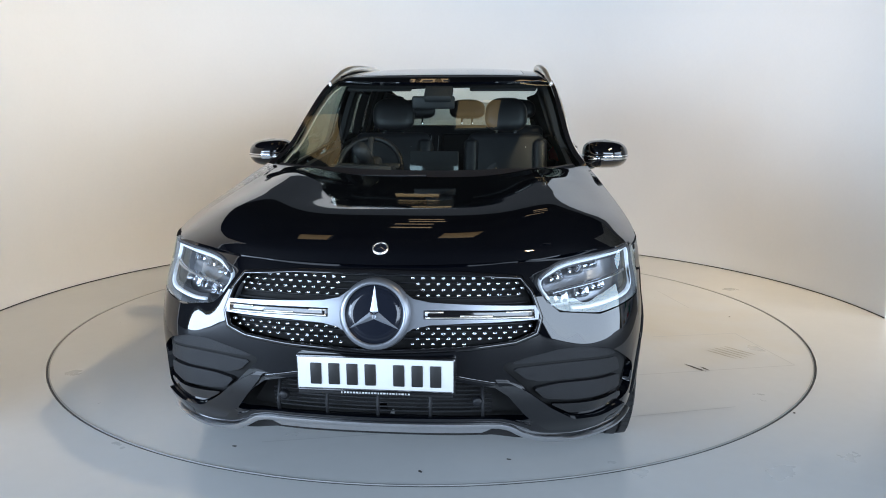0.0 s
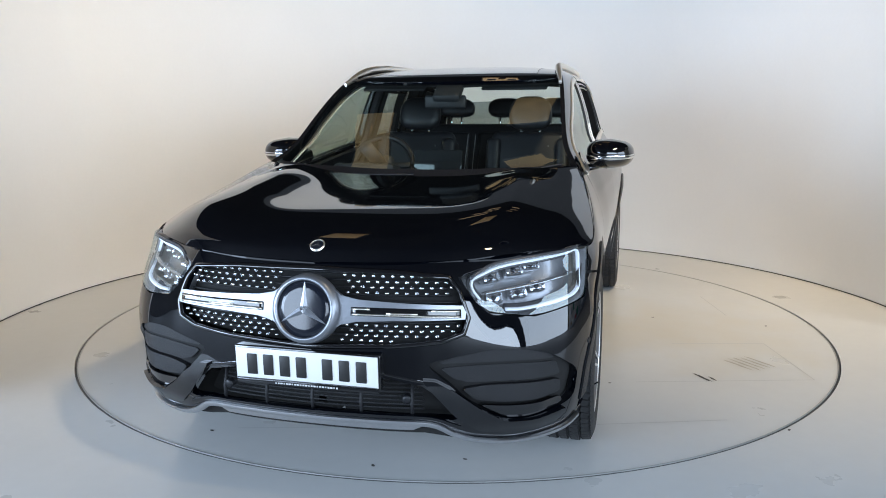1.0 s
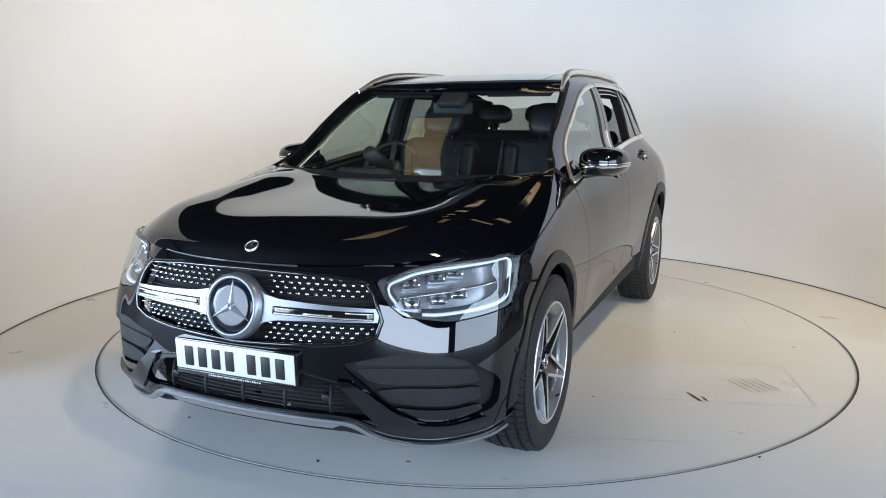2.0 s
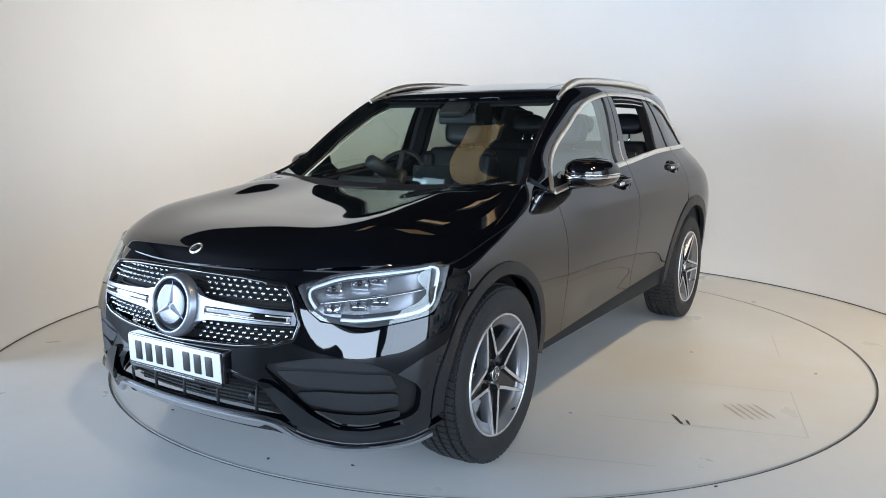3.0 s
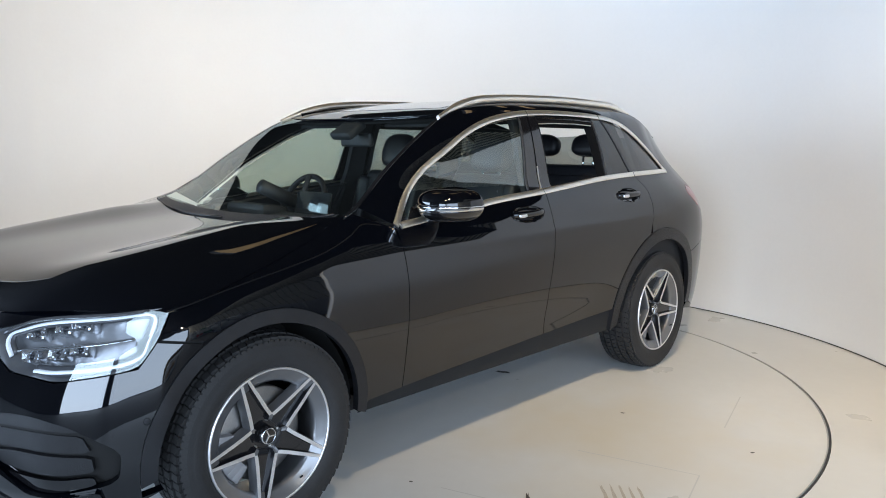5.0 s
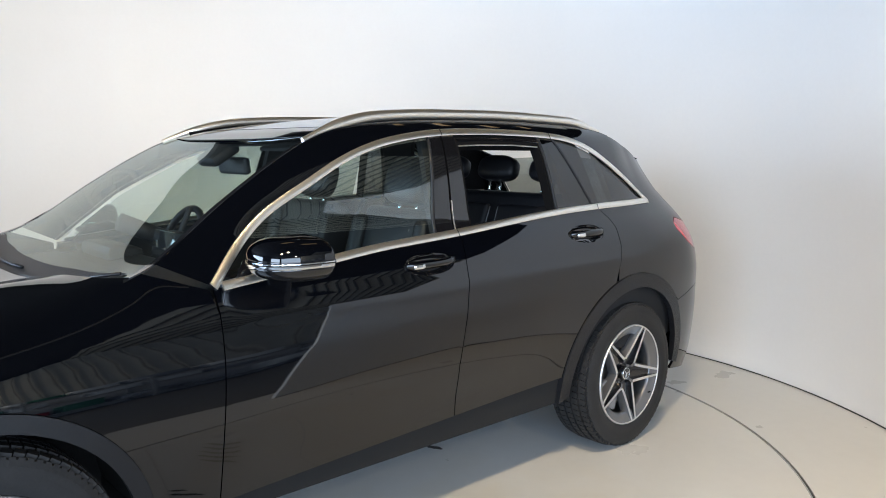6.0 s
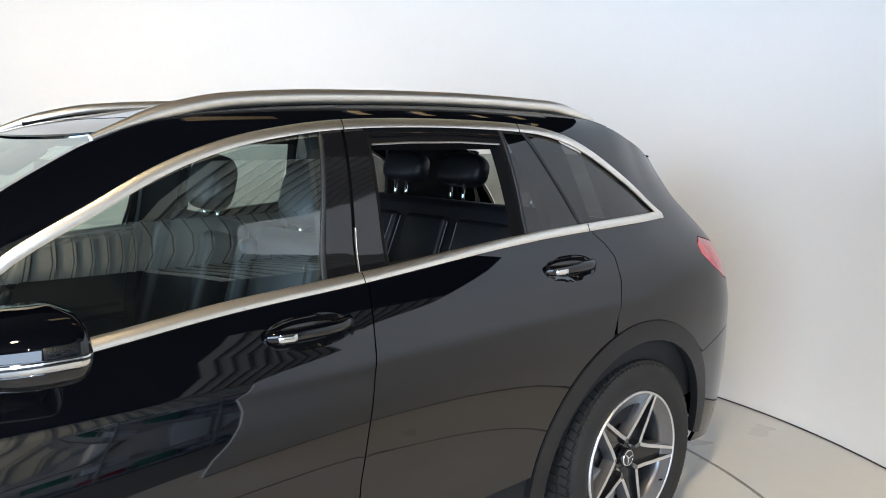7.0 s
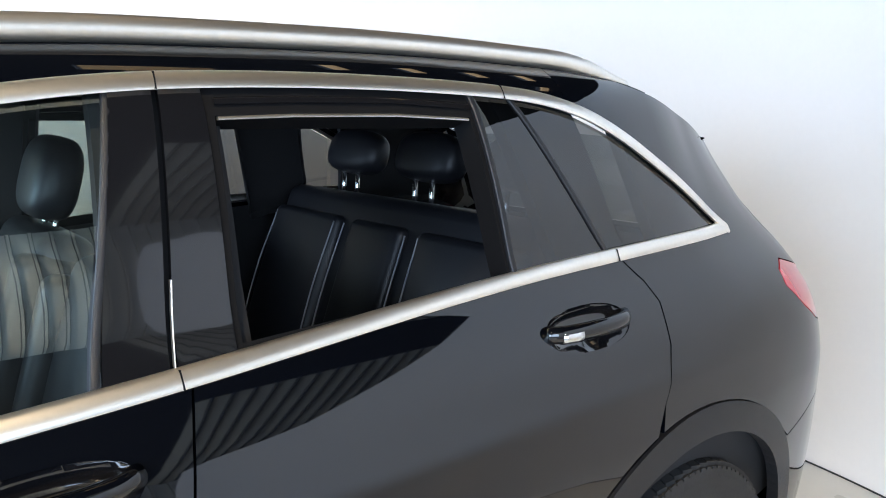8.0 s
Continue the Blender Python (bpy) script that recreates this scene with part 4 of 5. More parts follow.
    mesh_part("centre_cap", *lathe([(0, .088), (.02, .0885), (.031, .086), (.034, .08), (.034, .06)], sides=32), GLOSSBLACK, wheel, "gloss black centre cap with silver mark")
    mesh_part("cap_ring", *lathe([(.0265, .0884), (.0275, .0895), (.0295, .0885), (.0305, .087)], sides=32), CHROME, wheel)
    b = bmesh.new()
    for k in range(3):
        t = Matrix.Rotation(2 * math.pi * k / 3, 3, "X")
        box_bm(b, (.002, .0045, .024), t @ Vector((.0892, 0, .012)), t)
    part("cap_mark", b, CHROME, wheel, flat=True)
    for k in range(5):
        a = 2 * math.pi * (k + .5) / 5
        v, f = lathe([(0, .064), (.007, .064), (.0085, .062), (.0085, .04)], sides=6)
        bolt = mesh_part("wheel_bolt", v, f, STEEL, wheel, pos=(0, .056 * math.sin(a), .056 * math.cos(a)))
    mesh_part("brake_disc", *lathe([(.07, .03), (.165, .03), (.172, .028), (.172, .0)], sides=48), STEEL, wheel, "bare steel brake disc")
    v, f = [], []
    cal = bmesh.new()
    for k in range(7):
        t = Matrix.Rotation(radians(58 + 9 * k), 3, "X")
        box_bm(cal, (.075, .034, .07), t @ Vector((.025, 0, .158)), t, .006)
    part("brake_caliper", cal, CALIPER, wheel, "grey brake caliper")
    val = mesh_part("valve", *tube([(.095, .03, -.232), (.108, .031, -.222), (.118, .032, -.214)], .0035, 6), RUBBERSEAL, wheel)
    return wheel


first = build_wheel()
first.parent = car
first["label"] = "five twin-spoke grey alloy wheel with black tyre"
for key in ("category",):
    if key in first:
        del first[key]
TRACK = .815
first.matrix_basis = pose(TRACK, ARCH_F, .3715, 25, 0, 0)
for x, y, turn in ((TRACK, ARCH_R, 46), (-TRACK, ARCH_F, 20), (-TRACK, ARCH_R, 50)):
    copy_thing(first, pose(x, y, .3715) @ pose(0, 0, 0, 0, 0, 180 if x < 0 else 0) @ pose(0, 0, 0, turn))



# ---- the front: grille, lamps, intakes, plate ----
def disc_on(name, surf, a, b, r, height, mat, parent, label="", dome=.25, sides=28, off=0.0):
    """A round button standing on a surface."""
    c, n = surf(a, b, off), surface_normals(surf, np.array([a]), np.array([b]), off)[0]
    t = Vector(n).to_track_quat("X", "Z").to_matrix()
    v, f = lathe([(0, height), (r * .6, height * (1 - .1 * dome)), (r * .92, height * (1 - dome)), (r, height * .4), (r, -.01)], sides=sides)
    ob = mesh_part(name, [np.array(c) + np.array(t @ Vector(p)) for p in v], f, mat, parent, label)
    ob.data.set_sharp_from_angle(angle=radians(50))
    return ob


grille_poly = halves(GRILLE)
grille = mesh_part("grille", *patch(grille_poly, skin, .05, 0, off=-.055, gap=0)[:2], DARK, car, "black grille with rows of bright studs")
v, f = ribbon(dense(inset(grille_poly, .006), .02), skin, .014, .008, -.004, True)
mesh_part("grille_frame", v, f, GLOSSBLACK, grille)
for k in range(11):
    z = .61 + .0225 * k
    ok = [x for x in np.linspace(-.56, .56, 57) if inside(inset(grille_poly, .02), np.array([[np.sign(x) * float(u_of_x(abs(x))), z]]))[0]]
    if len(ok) > 3:
        mesh_part("louvre", *tube([front(x, z, -.036) for x in ok], .0035, 5), PLASTIC, grille)
STAR_Z = .722
stud_v, stud_f = lathe([(0, .011), (.0035, .0095), (.0062, .005), (.0068, 0)], sides=8)
stud_v = [(p[0], p[1] * 1.3, p[2] * .95) for p in stud_v]
stud_me = None
pts = []
for k in range(15):
    z = .601 + .0175 * k
    for j in range(-17, 18):
        x = .0345 * (j + (.5 if k % 2 else 0))
        bar = .685 < z + .006 * abs(x) < .772 if abs(x) > .1 else False
        if bar or math.hypot(x, z - STAR_Z) < .142:
            continue
        if inside(inset(grille_poly, .016), np.array([[math.copysign(float(u_of_x(abs(x))), x), z]]))[0]:
            pts.append((x, z))
for x, z in pts:
    if stud_me is None:
        ob = mesh_part("stud", stud_v, stud_f, CHROME, grille)
        stud_me = ob.data
    else:
        ob = new("stud", stud_me)
        ob.parent = grille
    n = surface_normals(front, np.array([x + 1e-4]), np.array([z]), 0)[0]
    ob.matrix_basis = Matrix.Translation(front(x + 1e-4, z, -.022)) @ Vector(n).to_track_quat("X", "Z").to_matrix().to_4x4()

# crossbar with slot, roundel
for s in (1, -1):
    wingbar = [(.085, .80), (.125, .772), (.18, .761), (.3, .754), (.528, .743), (.538, .72), (.534, .698), (.3, .694), (.18, .688), (.125, .676), (.085, .65)]
    vfn = patch(fx(*wingbar), skin, .02, .03, off=.006, gap=0)
    if s < 0:
        vfn = mirrored(vfn)
    bar = mesh_part("crossbar", vfn[0], vfn[1], SILVERBAR, grille, "satin silver crossbar", vfn[2])
    line = soft_curve([(.16, .722), (.3, .7215), (.522, .717)], .02)
    v, f = ribbon([(float(u_of_x(x)), z) for x, z in line], skin, .029, .0035, .0045)
    mesh_part("slot", [(s * p[0], p[1], p[2]) for p in v], [q[::-s] for q in f], GLOSSBLACK, bar, "dark slot")
    for line in ([(.165, .7125), (.3, .7125), (.518, .7075)], [(.165, .7305), (.225, .7305)], [(.43, .728), (.518, .7255)], [(.28, .719), (.385, .7175)]):
        v, f = ribbon([(float(u_of_x(x)), z) for x, z in soft_curve(line, .02)], skin, .005, .0045, .0065)
        mesh_part("slot_edge", [(s * p[0], p[1], p[2]) for p in v], [q[::-s] for q in f], SATIN, bar)


def roundel(name, centre, normal, r, parent, disc_mat, ring_r, deep):
    """A round badge: dark disc, bright ring and three plain bars."""
    t = Matrix.Translation(centre) @ Vector(normal).to_track_quat("X", "Z").to_matrix().to_4x4()
    base = mesh_part(name, *lathe([(0, deep), (r * .7, deep * .97), (r, deep * .86), (r, 0)], sides=48), disc_mat, parent)
    base.matrix_basis = t
    ring = mesh_part("badge_ring", *lathe([(r * .985, deep * .8), (r * .99, deep * 1.15), (r + ring_r * .3, deep * 1.25), (r + ring_r, deep * .9), (r + ring_r * 1.3, -.02)], sides=56), SILVERBAR if r > .05 else SATIN, base)
    b = bmesh.new()
    for k in range(3):
        w = Matrix.Rotation(2 * math.pi * k / 3, 3, "X")
        ends = [(0, 0), (r * .16, r * .1), (0, r * .97), (-r * .16, r * .1)]
        low = [b.verts.new(w @ Vector((deep * .95, y, z))) for y, z in ends]
        top = b.verts.new(w @ Vector((deep * 1.0 + r * .05, 0, r * .1)))
        for i in range(4):
            b.faces.new((low[i], low[(i + 1) % 4], top))
    part("badge_star", b, SILVERBAR if r > .05 else CHROME, base, flat=True)
    return base


n = surface_normals(front, np.array([1e-4]), np.array([STAR_Z]), 0)[0]
roundel("badge", front(1e-4, STAR_Z, .004), n, .098, grille, BADGE, .017, .02)["label"] = "round dark badge with silver ring"
p, nrm = bonnet_top(0.0, -1.787), surface_normals(bonnet_top, np.array([0.0]), np.array([-1.787]), 0)[0]
roundel("bonnet_badge", p, nrm, .023, car, BADGE, .004, .003)["label"] = "small round silver badge"

# number plate with plain bars, on its plinth
tilt = Matrix.Rotation(radians(2), 3, "X")
pz, py = .5215, -2.318
block("plate_plinth", (.535, .03, .125), (0, py + .019, pz - .002), GLOSSBLACK, car, tilt, .006)
plate = block("number_plate", (.52, .005, .111), (0, py, pz), PLATE, car, tilt, .002, "white number plate with black characters as plain bars")
b = bmesh.new()
box_bm(b, (.514, .002, .002), (0, py - .002, pz + .0525), tilt)
box_bm(b, (.514, .002, .002), (0, py - .002, pz - .0525), tilt)
part("plate_border", b, PLATEINK, plate, flat=True)
for k, x in enumerate((-.198, -.137, -.076, -.015, .080, .141, .202)):
    block("plate_bar", (.037, .003, .074), (x, py - .003, pz - .001), PLATEINK, plate, tilt, .003)
strip = block("plate_strip", (.52, .005, .016), (0, py + .002, pz - .0645), GLOSSBLACK, car, tilt, .002, "black dealer strip with small white bar lettering")
for k in range(23):
    block("strip_bar", (.0036 + .002 * (k * 7 % 3), .002, .005), (-.112 + .0102 * k, py - .0015, pz - .0645), PLATE, strip, tilt, .0)

# lower mouth
v, f, n = patch(inset(mouth_poly, .004), skin, .05, 0, off=-.10, gap=0)
mouth = mesh_part("lower_grille", v, f, DARK, car, "dark lower grille with slats", n)
for k in range(9):
    z = .36 + .016 * k
    w = .40 - 1.0 * max(0, z - .42)
    mesh_part("slat", *tube([front(x, z, -.06) for x in np.linspace(-w, w, 21)], .0035, 5), INTAKEGRAIN, mouth)
for x in (-.36, -.18, 0.0001, .18, .36):
    mesh_part("upright", *tube([front(x, .345, -.012), front(x, .40, -.02), front(x, .47, -.045)], .006, 6), INTAKEGRAIN, mouth)
v, f = ribbon(dense(inset(mouth_poly, -.004), .02), skin, .02, .006, -.006, True)
mesh_part("mouth_frame", v, f, GLOSSBLACK, mouth)
shelf = soft_curve([(0.0, .352), (.25, .351), (.42, .345), (.52, .31)], .03)
plain_both("mouth_shelf", ribbon([(float(u_of_x(x)), z) for x, z in shelf], skin, .022, .012, -.004), PAINT, mouth)
disc_on("tow_cap", front, .342, .41, .017, .012, PLASTIC, mouth, off=-.03)
disc_on("tow_cap", front, -.342, .41, .017, .012, PLASTIC, mouth, off=-.03)

# side intakes with fins
for s in (1, -1):
    def placed(name, vf, mat, parent, label=""):
        v, f = vf[0], vf[1]
        n = vf[2] if len(vf) > 2 else None
        if s < 0:
            v, f = [(-p[0], p[1], p[2]) for p in v], [tuple(q[::-1]) for q in f]
            n = [(-p[0], p[1], p[2]) for p in n] if n is not None else None
        return mesh_part(name, v, f, mat, parent, label, n)
    cup = lambda u, z, off=0.0: skin(u, z, off - .012 - .03 * smooth(.58, .38, z))
    intake = placed("side_intake", patch(INTAKE, cup, .025, 0, gap=-.004), DARK, car, "textured black side intake")
    for pts in ([(.45, .546), (.52, .571), (.60, .586), (.70, .583), (.785, .556), (.80, .538), (.70, .546), (.55, .548)],
                [(.46, .527), (.55, .534), (.70, .532), (.806, .522), (.822, .472), (.70, .476), (.55, .478), (.50, .492)],
                [(.53, .452), (.60, .461), (.70, .459), (.823, .452), (.826, .408), (.75, .397), (.64, .40), (.565, .414)]):
        placed("intake_band", patch(rounded(fx(*pts), .12, 1), skin, .02, .02, off=-.012, gap=-.002), INTAKEGRAIN, intake, "grained black band")
    low = fx((.575, .395), (.64, .385), (.75, .382), (.826, .392), (.832, .365), (.74, .338), (.66, .338))
    placed("lower_blade", patch(rounded(low), skin, .02, .01, off=-.006, gap=0), GLOSSBLACK, intake)
    blade = fx((.395, .492), (.44, .488), (.50, .452), (.572, .386), (.65, .330), (.74, .326), (.838, .345), (.845, .30), (.70, .268), (.58, .292), (.50, .36))
    placed("bumper_blade", patch(rounded(blade, .1, 1), lambda u, z, off=0.0: skin(u, z, off + .012 * smooth(.27, .34, z)), .02, .014, off=.003, gap=0), PAINT, car, "gloss black bumper blade")
    u0 = float(u_of_x(.684))
    ob = disc_on("parking_sensor", lambda u, z, off=0.0: skin(u, z, off), s * u0, .478, .0115, .004, PLASTIC, intake, off=-.02)
    ob = disc_on("parking_sensor", lambda u, z, off=0.0: skin(u, z, off), s * float(u_of_y(-1.885)), .556, .0115, .003, PLASTIC, car)
    # headlamp
    lamp = placed("headlamp", patch(LAMP_SOFT, skin, .03, 0, off=-.09, gap=-.01), LAMPBACK, car, "clear led headlamp with a bright light strip")
    placed("lens", patch(LAMP_SOFT, skin, .022, .006, off=.0005, gap=.0025), LENS, lamp, "clear lens").visible_shadow = False
    v, f = [], []
    rim = dense(LAMP_SOFT, .02)
    for k, q in enumerate(rim):
        v += [skin(q[0], q[1], -.006), skin(q[0], q[1], -.092)]
    m = len(rim)
    f = [(2 * k, 2 * ((k + 1) % m), 2 * ((k + 1) % m) + 1, 2 * k + 1) for k in range(m)]
    placed("housing", (v, f), LAMPBACK, lamp)
    strip = soft_curve(fx((.665, .712), (.742, .712)) + fy((-1.915, .738), (-1.858, .80), (-1.83, .858), (-1.845, .876), (-1.90, .876)) + fx((.70, .851), (.61, .828), (.575, .812), (.572, .785), (.592, .75)), .012)
    placed("light_strip", ribbon(strip, skin, .009, .008, -.028), DRL, lamp, "white daytime light strip")
    placed("strip_bezel", ribbon(strip, skin, .03, .006, -.04), LAMPDARK, lamp)
    mid = soft_curve(fx((.605, .766), (.70, .777)) + fy((-1.90, .805)), .02)
    placed("middle_bar", ribbon(mid, skin, .008, .007, -.034), LAMPBODY, lamp)
    for row, zs in ((0, (.806, .822, .838)), (1, (.742, .752, .768))):
        for x, z in zip((.64, .715, .785), zs):
            c = np.array(skin(float(u_of_x(x)), z, -.06))
            nn = surface_normals(skin, np.array([float(u_of_x(x))]), np.array([z]), 0)[0]
            t = Vector(nn).to_track_quat("X", "Z").to_matrix()
            bm = box_bm(bmesh.new(), (.05, .064, .040), (0, 0, 0), None, .009)
            bmesh.ops.inset_region(bm, faces=[q for q in bm.faces if q.normal.x > .9], thickness=.005, depth=-.012)
            bmesh.ops.transform(bm, matrix=Matrix.Translation((s * c[0], c[1], c[2])) @ (Matrix.Diagonal((s, 1, 1, 1)) @ t.to_4x4()), verts=bm.verts)
            mod = part("reflector", bm, LAMPBODY, lamp, "silver reflector cell")
            disc = lathe([(0, .008), (.005, .007), (.009, .004), (.010, 0)], sides=16)
            vv = [np.array(c) + np.array(t @ Vector((p[0] + .012, p[1], p[2]))) for p in disc[0]]
            placed("cell_lens", (vv, disc[1]), BADGE, mod)
    for pts in ([(.565, .82), (.60, .84), (.69, .866)],):
        placed("brow", ribbon(soft_curve(fx(*pts) + fy((-1.85, .892)), .02), skin, .01, .004, -.01), LAMPDARK, lamp)

# bright lip under the bumper
lip = soft_curve(fx((0, .333), (.25, .332), (.42, .325), (.50, .285), (.56, .258), (.645, .238), (.72, .236)) + fy((-1.98, .25), (-1.90, .268)), .02)
plain_both("bumper_lip", ribbon(lip, skin, .022, .014, .002), LIPMETAL, car, "scuffed bright metal bumper lip")
skid = fx((0, .322), (.30, .320), (.40, .314), (.36, .295), (0, .298))
v, f, n = patch(halves(skid), skin, .04, .02, off=-.004, gap=0)
mesh_part("skid_plate", v, f, LIPMETAL, car, "brushed grey skid plate", n)
v, f, n = patch(halves(fx((0, .33), (.42, .32), (.56, .25), (.70, .235)) + fy((-1.9, .27), (-1.86, .25)) + fx((.6, .235), (.5, .25), (.4, .27), (0, .275))), skin, .05, 0, off=-.03, gap=0)
mesh_part("chin", v, f, DARK, car, "", n)

# ---- mirrors, handles, rails ----
def mirror_shape(lo, hi, grow=0.0, seg=36, rows=8):
    """A slice between two heights of a rounded mirror shell."""
    v, f = [], []
    cx, cy, cz, rx, ry, rz = .922, -.45, 1.149, .122, .182, .076
    for j in range(rows + 1):
        h = lo + (hi - lo) * j / rows
        k = max(0.0, 1 - abs(h) ** 2.6) ** (1 / 2.6)
        for i in range(seg):
            w = 2 * math.pi * i / seg
            c, s = math.cos(w), math.sin(w)
            ex = math.copysign(abs(c) ** .72, c) * k
            ey = math.copysign(abs(s) ** .8, s) * k
            x = cx + (rx + grow) * ex
            y = cy + (ry + grow) * ey * (1.0 if s < 0 else .25) + .16 * (x - cx)
            v.append((x, y, cz + rz * h - .05 * (x - cx) * (1 if h > 0 else -.3)))
    for j in range(rows):
        for i in range(seg):
            a, b = j * seg + i, j * seg + (i + 1) % seg
            f.append((a, b, b + seg, a + seg))
    f += [tuple(range(seg))[::-1], tuple(range(rows * seg, (rows + 1) * seg))]
    return v, f


for s in (1, -1):
    flip = lambda vf: ([(s * p[0], p[1], p[2]) for p in vf[0]], [tuple(q[::s]) for q in vf[1]])
    mirror = mesh_part("door_mirror", *flip(mirror_shape(-.02, 1.0)), PAINT, car, "gloss black door mirror with a bright strip")
    mesh_part("light_band", *flip(mirror_shape(-.30, -.02, .0025, rows=4)), CHROME, mirror, "bright indicator strip")
    mesh_part("band_groove", *flip(mirror_shape(-.15, -.10, .004, rows=2)), GLOSSBLACK, mirror)
    mesh_part("lower_shell", *flip(mirror_shape(-1.0, -.30)), GLOSSBLACK, mirror)
    mesh_part("mirror_foot", *flip(tube([(.79, -.52, 1.075), (.83, -.50, 1.08), (.87, -.46, 1.085), (.92, -.44, 1.09)], [.03, .028, .024, .02], 10, .6)), GLOSSBLACK, mirror)
    mesh_part("mirror_base", *flip(patch(fy((-.66, 1.06), (-.42, 1.085), (-.40, 1.115), (-.50, 1.16), (-.60, 1.135)), skin, .03, .012, off=.003)[:2]), GLOSSBLACK, mirror)

for (y, z, tilt) in HANDLES:
    u0 = float(u_of_y(y))

    def bowl(u, zz, off=0.0):
        yy = np.interp(u, ARC, OUT[:, 1])
        r = ((yy - y) / .124) ** 2 + ((zz - z - tilt * (yy - y)) / .041) ** 2
        return skin(u, zz, off - .002 - .03 * np.clip(1 - r, 0, 1) ** .7)
    cups = both("handle_bowl", patch(handle_oval(y, z, tilt, 1.0), bowl, .012, 0, gap=-.003), GLOSSBLACK, car, "gloss black handle recess")
    bar = [side(yy, z + .004 + tilt * (yy - y), h) for yy, h in ((y - .118, -.004), (y - .095, .012), (y - .05, .021), (y, .024), (y + .05, .022), (y + .09, .014), (y + .116, -.004))]
    for ob, s in zip(cups, (1, -1)):
        v, f = tube(soft_curve(bar, .012), .014, 12, 1.25)
        mesh_part("handle", [(s * p[0], p[1], p[2]) for p in v], [q[::s] for q in f], PAINT, ob, "black door handle")
        v, f = tube(soft_curve([np.array(p) + (.002, 0, -.004) for p in bar[1:3]], .01), .0145, 12, 1.0)
        mesh_part("handle_tip", [(s * p[0], p[1], p[2]) for p in v], [q[::s] for q in f], CHROME, ob, "bright end piece")

rail_y = np.linspace(-.27, 1.56, 60)
lift = .020 * smooth(-.27, .12, rail_y) * (1 - smooth(1.3, 1.56, rail_y)) + .004
rail = [np.array(side(y, float(cant(y)), .0)) + (-.016, 0, h) for y, h in zip(rail_y, lift)]
size = .009 + .010 * smooth(-.27, -.05, rail_y) * (1 - smooth(1.4, 1.56, rail_y))
plain_both("roof_rail", tube(rail, size, 10, 1.15), SATIN, car, "satin aluminium roof rail")
foot = [np.array(side(y, float(cant(y)), .0)) + (-.024, 0, .002) for y in rail_y[4:-4]]
plain_both("rail_seal", tube(foot, .012, 6), RUBBERSEAL, car)

# open window frame of the left rear door
opening = fy((.447, 1.187), (.988, 1.215), (.966, 1.512), (.466, 1.516))
frame_poly = fy((.438, 1.178), (1.003, 1.213), (.983, 1.558), (.454, 1.565))
both("window_frame", patch(frame_poly, skin, .03, .05, holes=[opening], off=-.01, gap=0), RUBBERSEAL, car, "black rubber window frame")
plain_both("window_seal", ribbon(fy((.470, 1.512), (.6, 1.516), (.8, 1.516), (.962, 1.508)), skin, .006, .004, -.012), SATIN, car)
plain_both("window_seal", ribbon(fy((.468, 1.538), (.6, 1.542), (.8, 1.542), (.97, 1.532)), skin, .012, .006, -.010), GLOSSBLACK, car)
plain_both("glass_run", ribbon(soft_curve(fy((1.0, 1.216), (.991, 1.4), (.98, 1.556)), .03), skin, .014, .006, -.006), PLASTIC, car)
plain_both("glass_run", ribbon(soft_curve(fy((1.277, 1.23), (1.18, 1.39), (1.082, 1.55)), .03), skin, .013, .005, -.006), PLASTIC, car)
plain_both("glass_run", ribbon(soft_curve(fy((.238, 1.163), (.28, 1.36), (.317, 1.556)), .03), skin, .012, .004, -.008), PLASTIC, car)
plain_both("bonnet_joint", ribbon(soft_curve(fy((-1.80, .886), (-1.57, .931), (-1.186, .991), (-1.0, 1.042), (-.90, 1.085), (-.80, 1.075)), .02), skin, .0045, .0012, 0), RUBBERSEAL, car)
spoiler = patch([(-.98, 1.60), (.98, 1.60), (.94, 1.69), (-.94, 1.69)], roof_top, .05, .02, off=.002, gap=0)
mesh_part("roof_spoiler", spoiler[0], spoiler[1], PAINT, car, "", spoiler[2])
for y in (.383, 1.062):
    z = float(trim_z(y))
    plain_both("trim_joint", ribbon(fy((y, z - .013), (y + .002, z), (y + .004, z + .013)), skin, .003, .0086), RUBBERSEAL, car)
for y in (.345, 1.30):
    z = float(belt_z(y))
    plain_both("trim_joint", ribbon(fy((y, z - .012), (y, z), (y, z + .012)), skin, .003, .0086), RUBBERSEAL, car)



# ---- the cabin ----
def cushion(name, size, at, turn, mat, parent, label="", bevel=.05, puff=0.0):
    """A stuffed block with rounded edges and a slight crown."""
    bm = box_bm(bmesh.new(), size, (0, 0, 0), None, bevel, 4)
    bmesh.ops.subdivide_edges(bm, edges=[e for e in bm.edges if e.calc_length() > .12], cuts=3, use_grid_fill=True)
    for v in bm.verts:
        k = (1 - (2 * v.co.x / size[0]) ** 2) * (1 - (2 * v.co.z / size[2]) ** 2)
        v.co.y -= puff * max(0, k) if v.co.y < 0 else 0
    bmesh.ops.transform(bm, matrix=Matrix.Translation(at) @ turn.to_4x4(), verts=bm.verts)
    return part(name, bm, mat, parent, label)


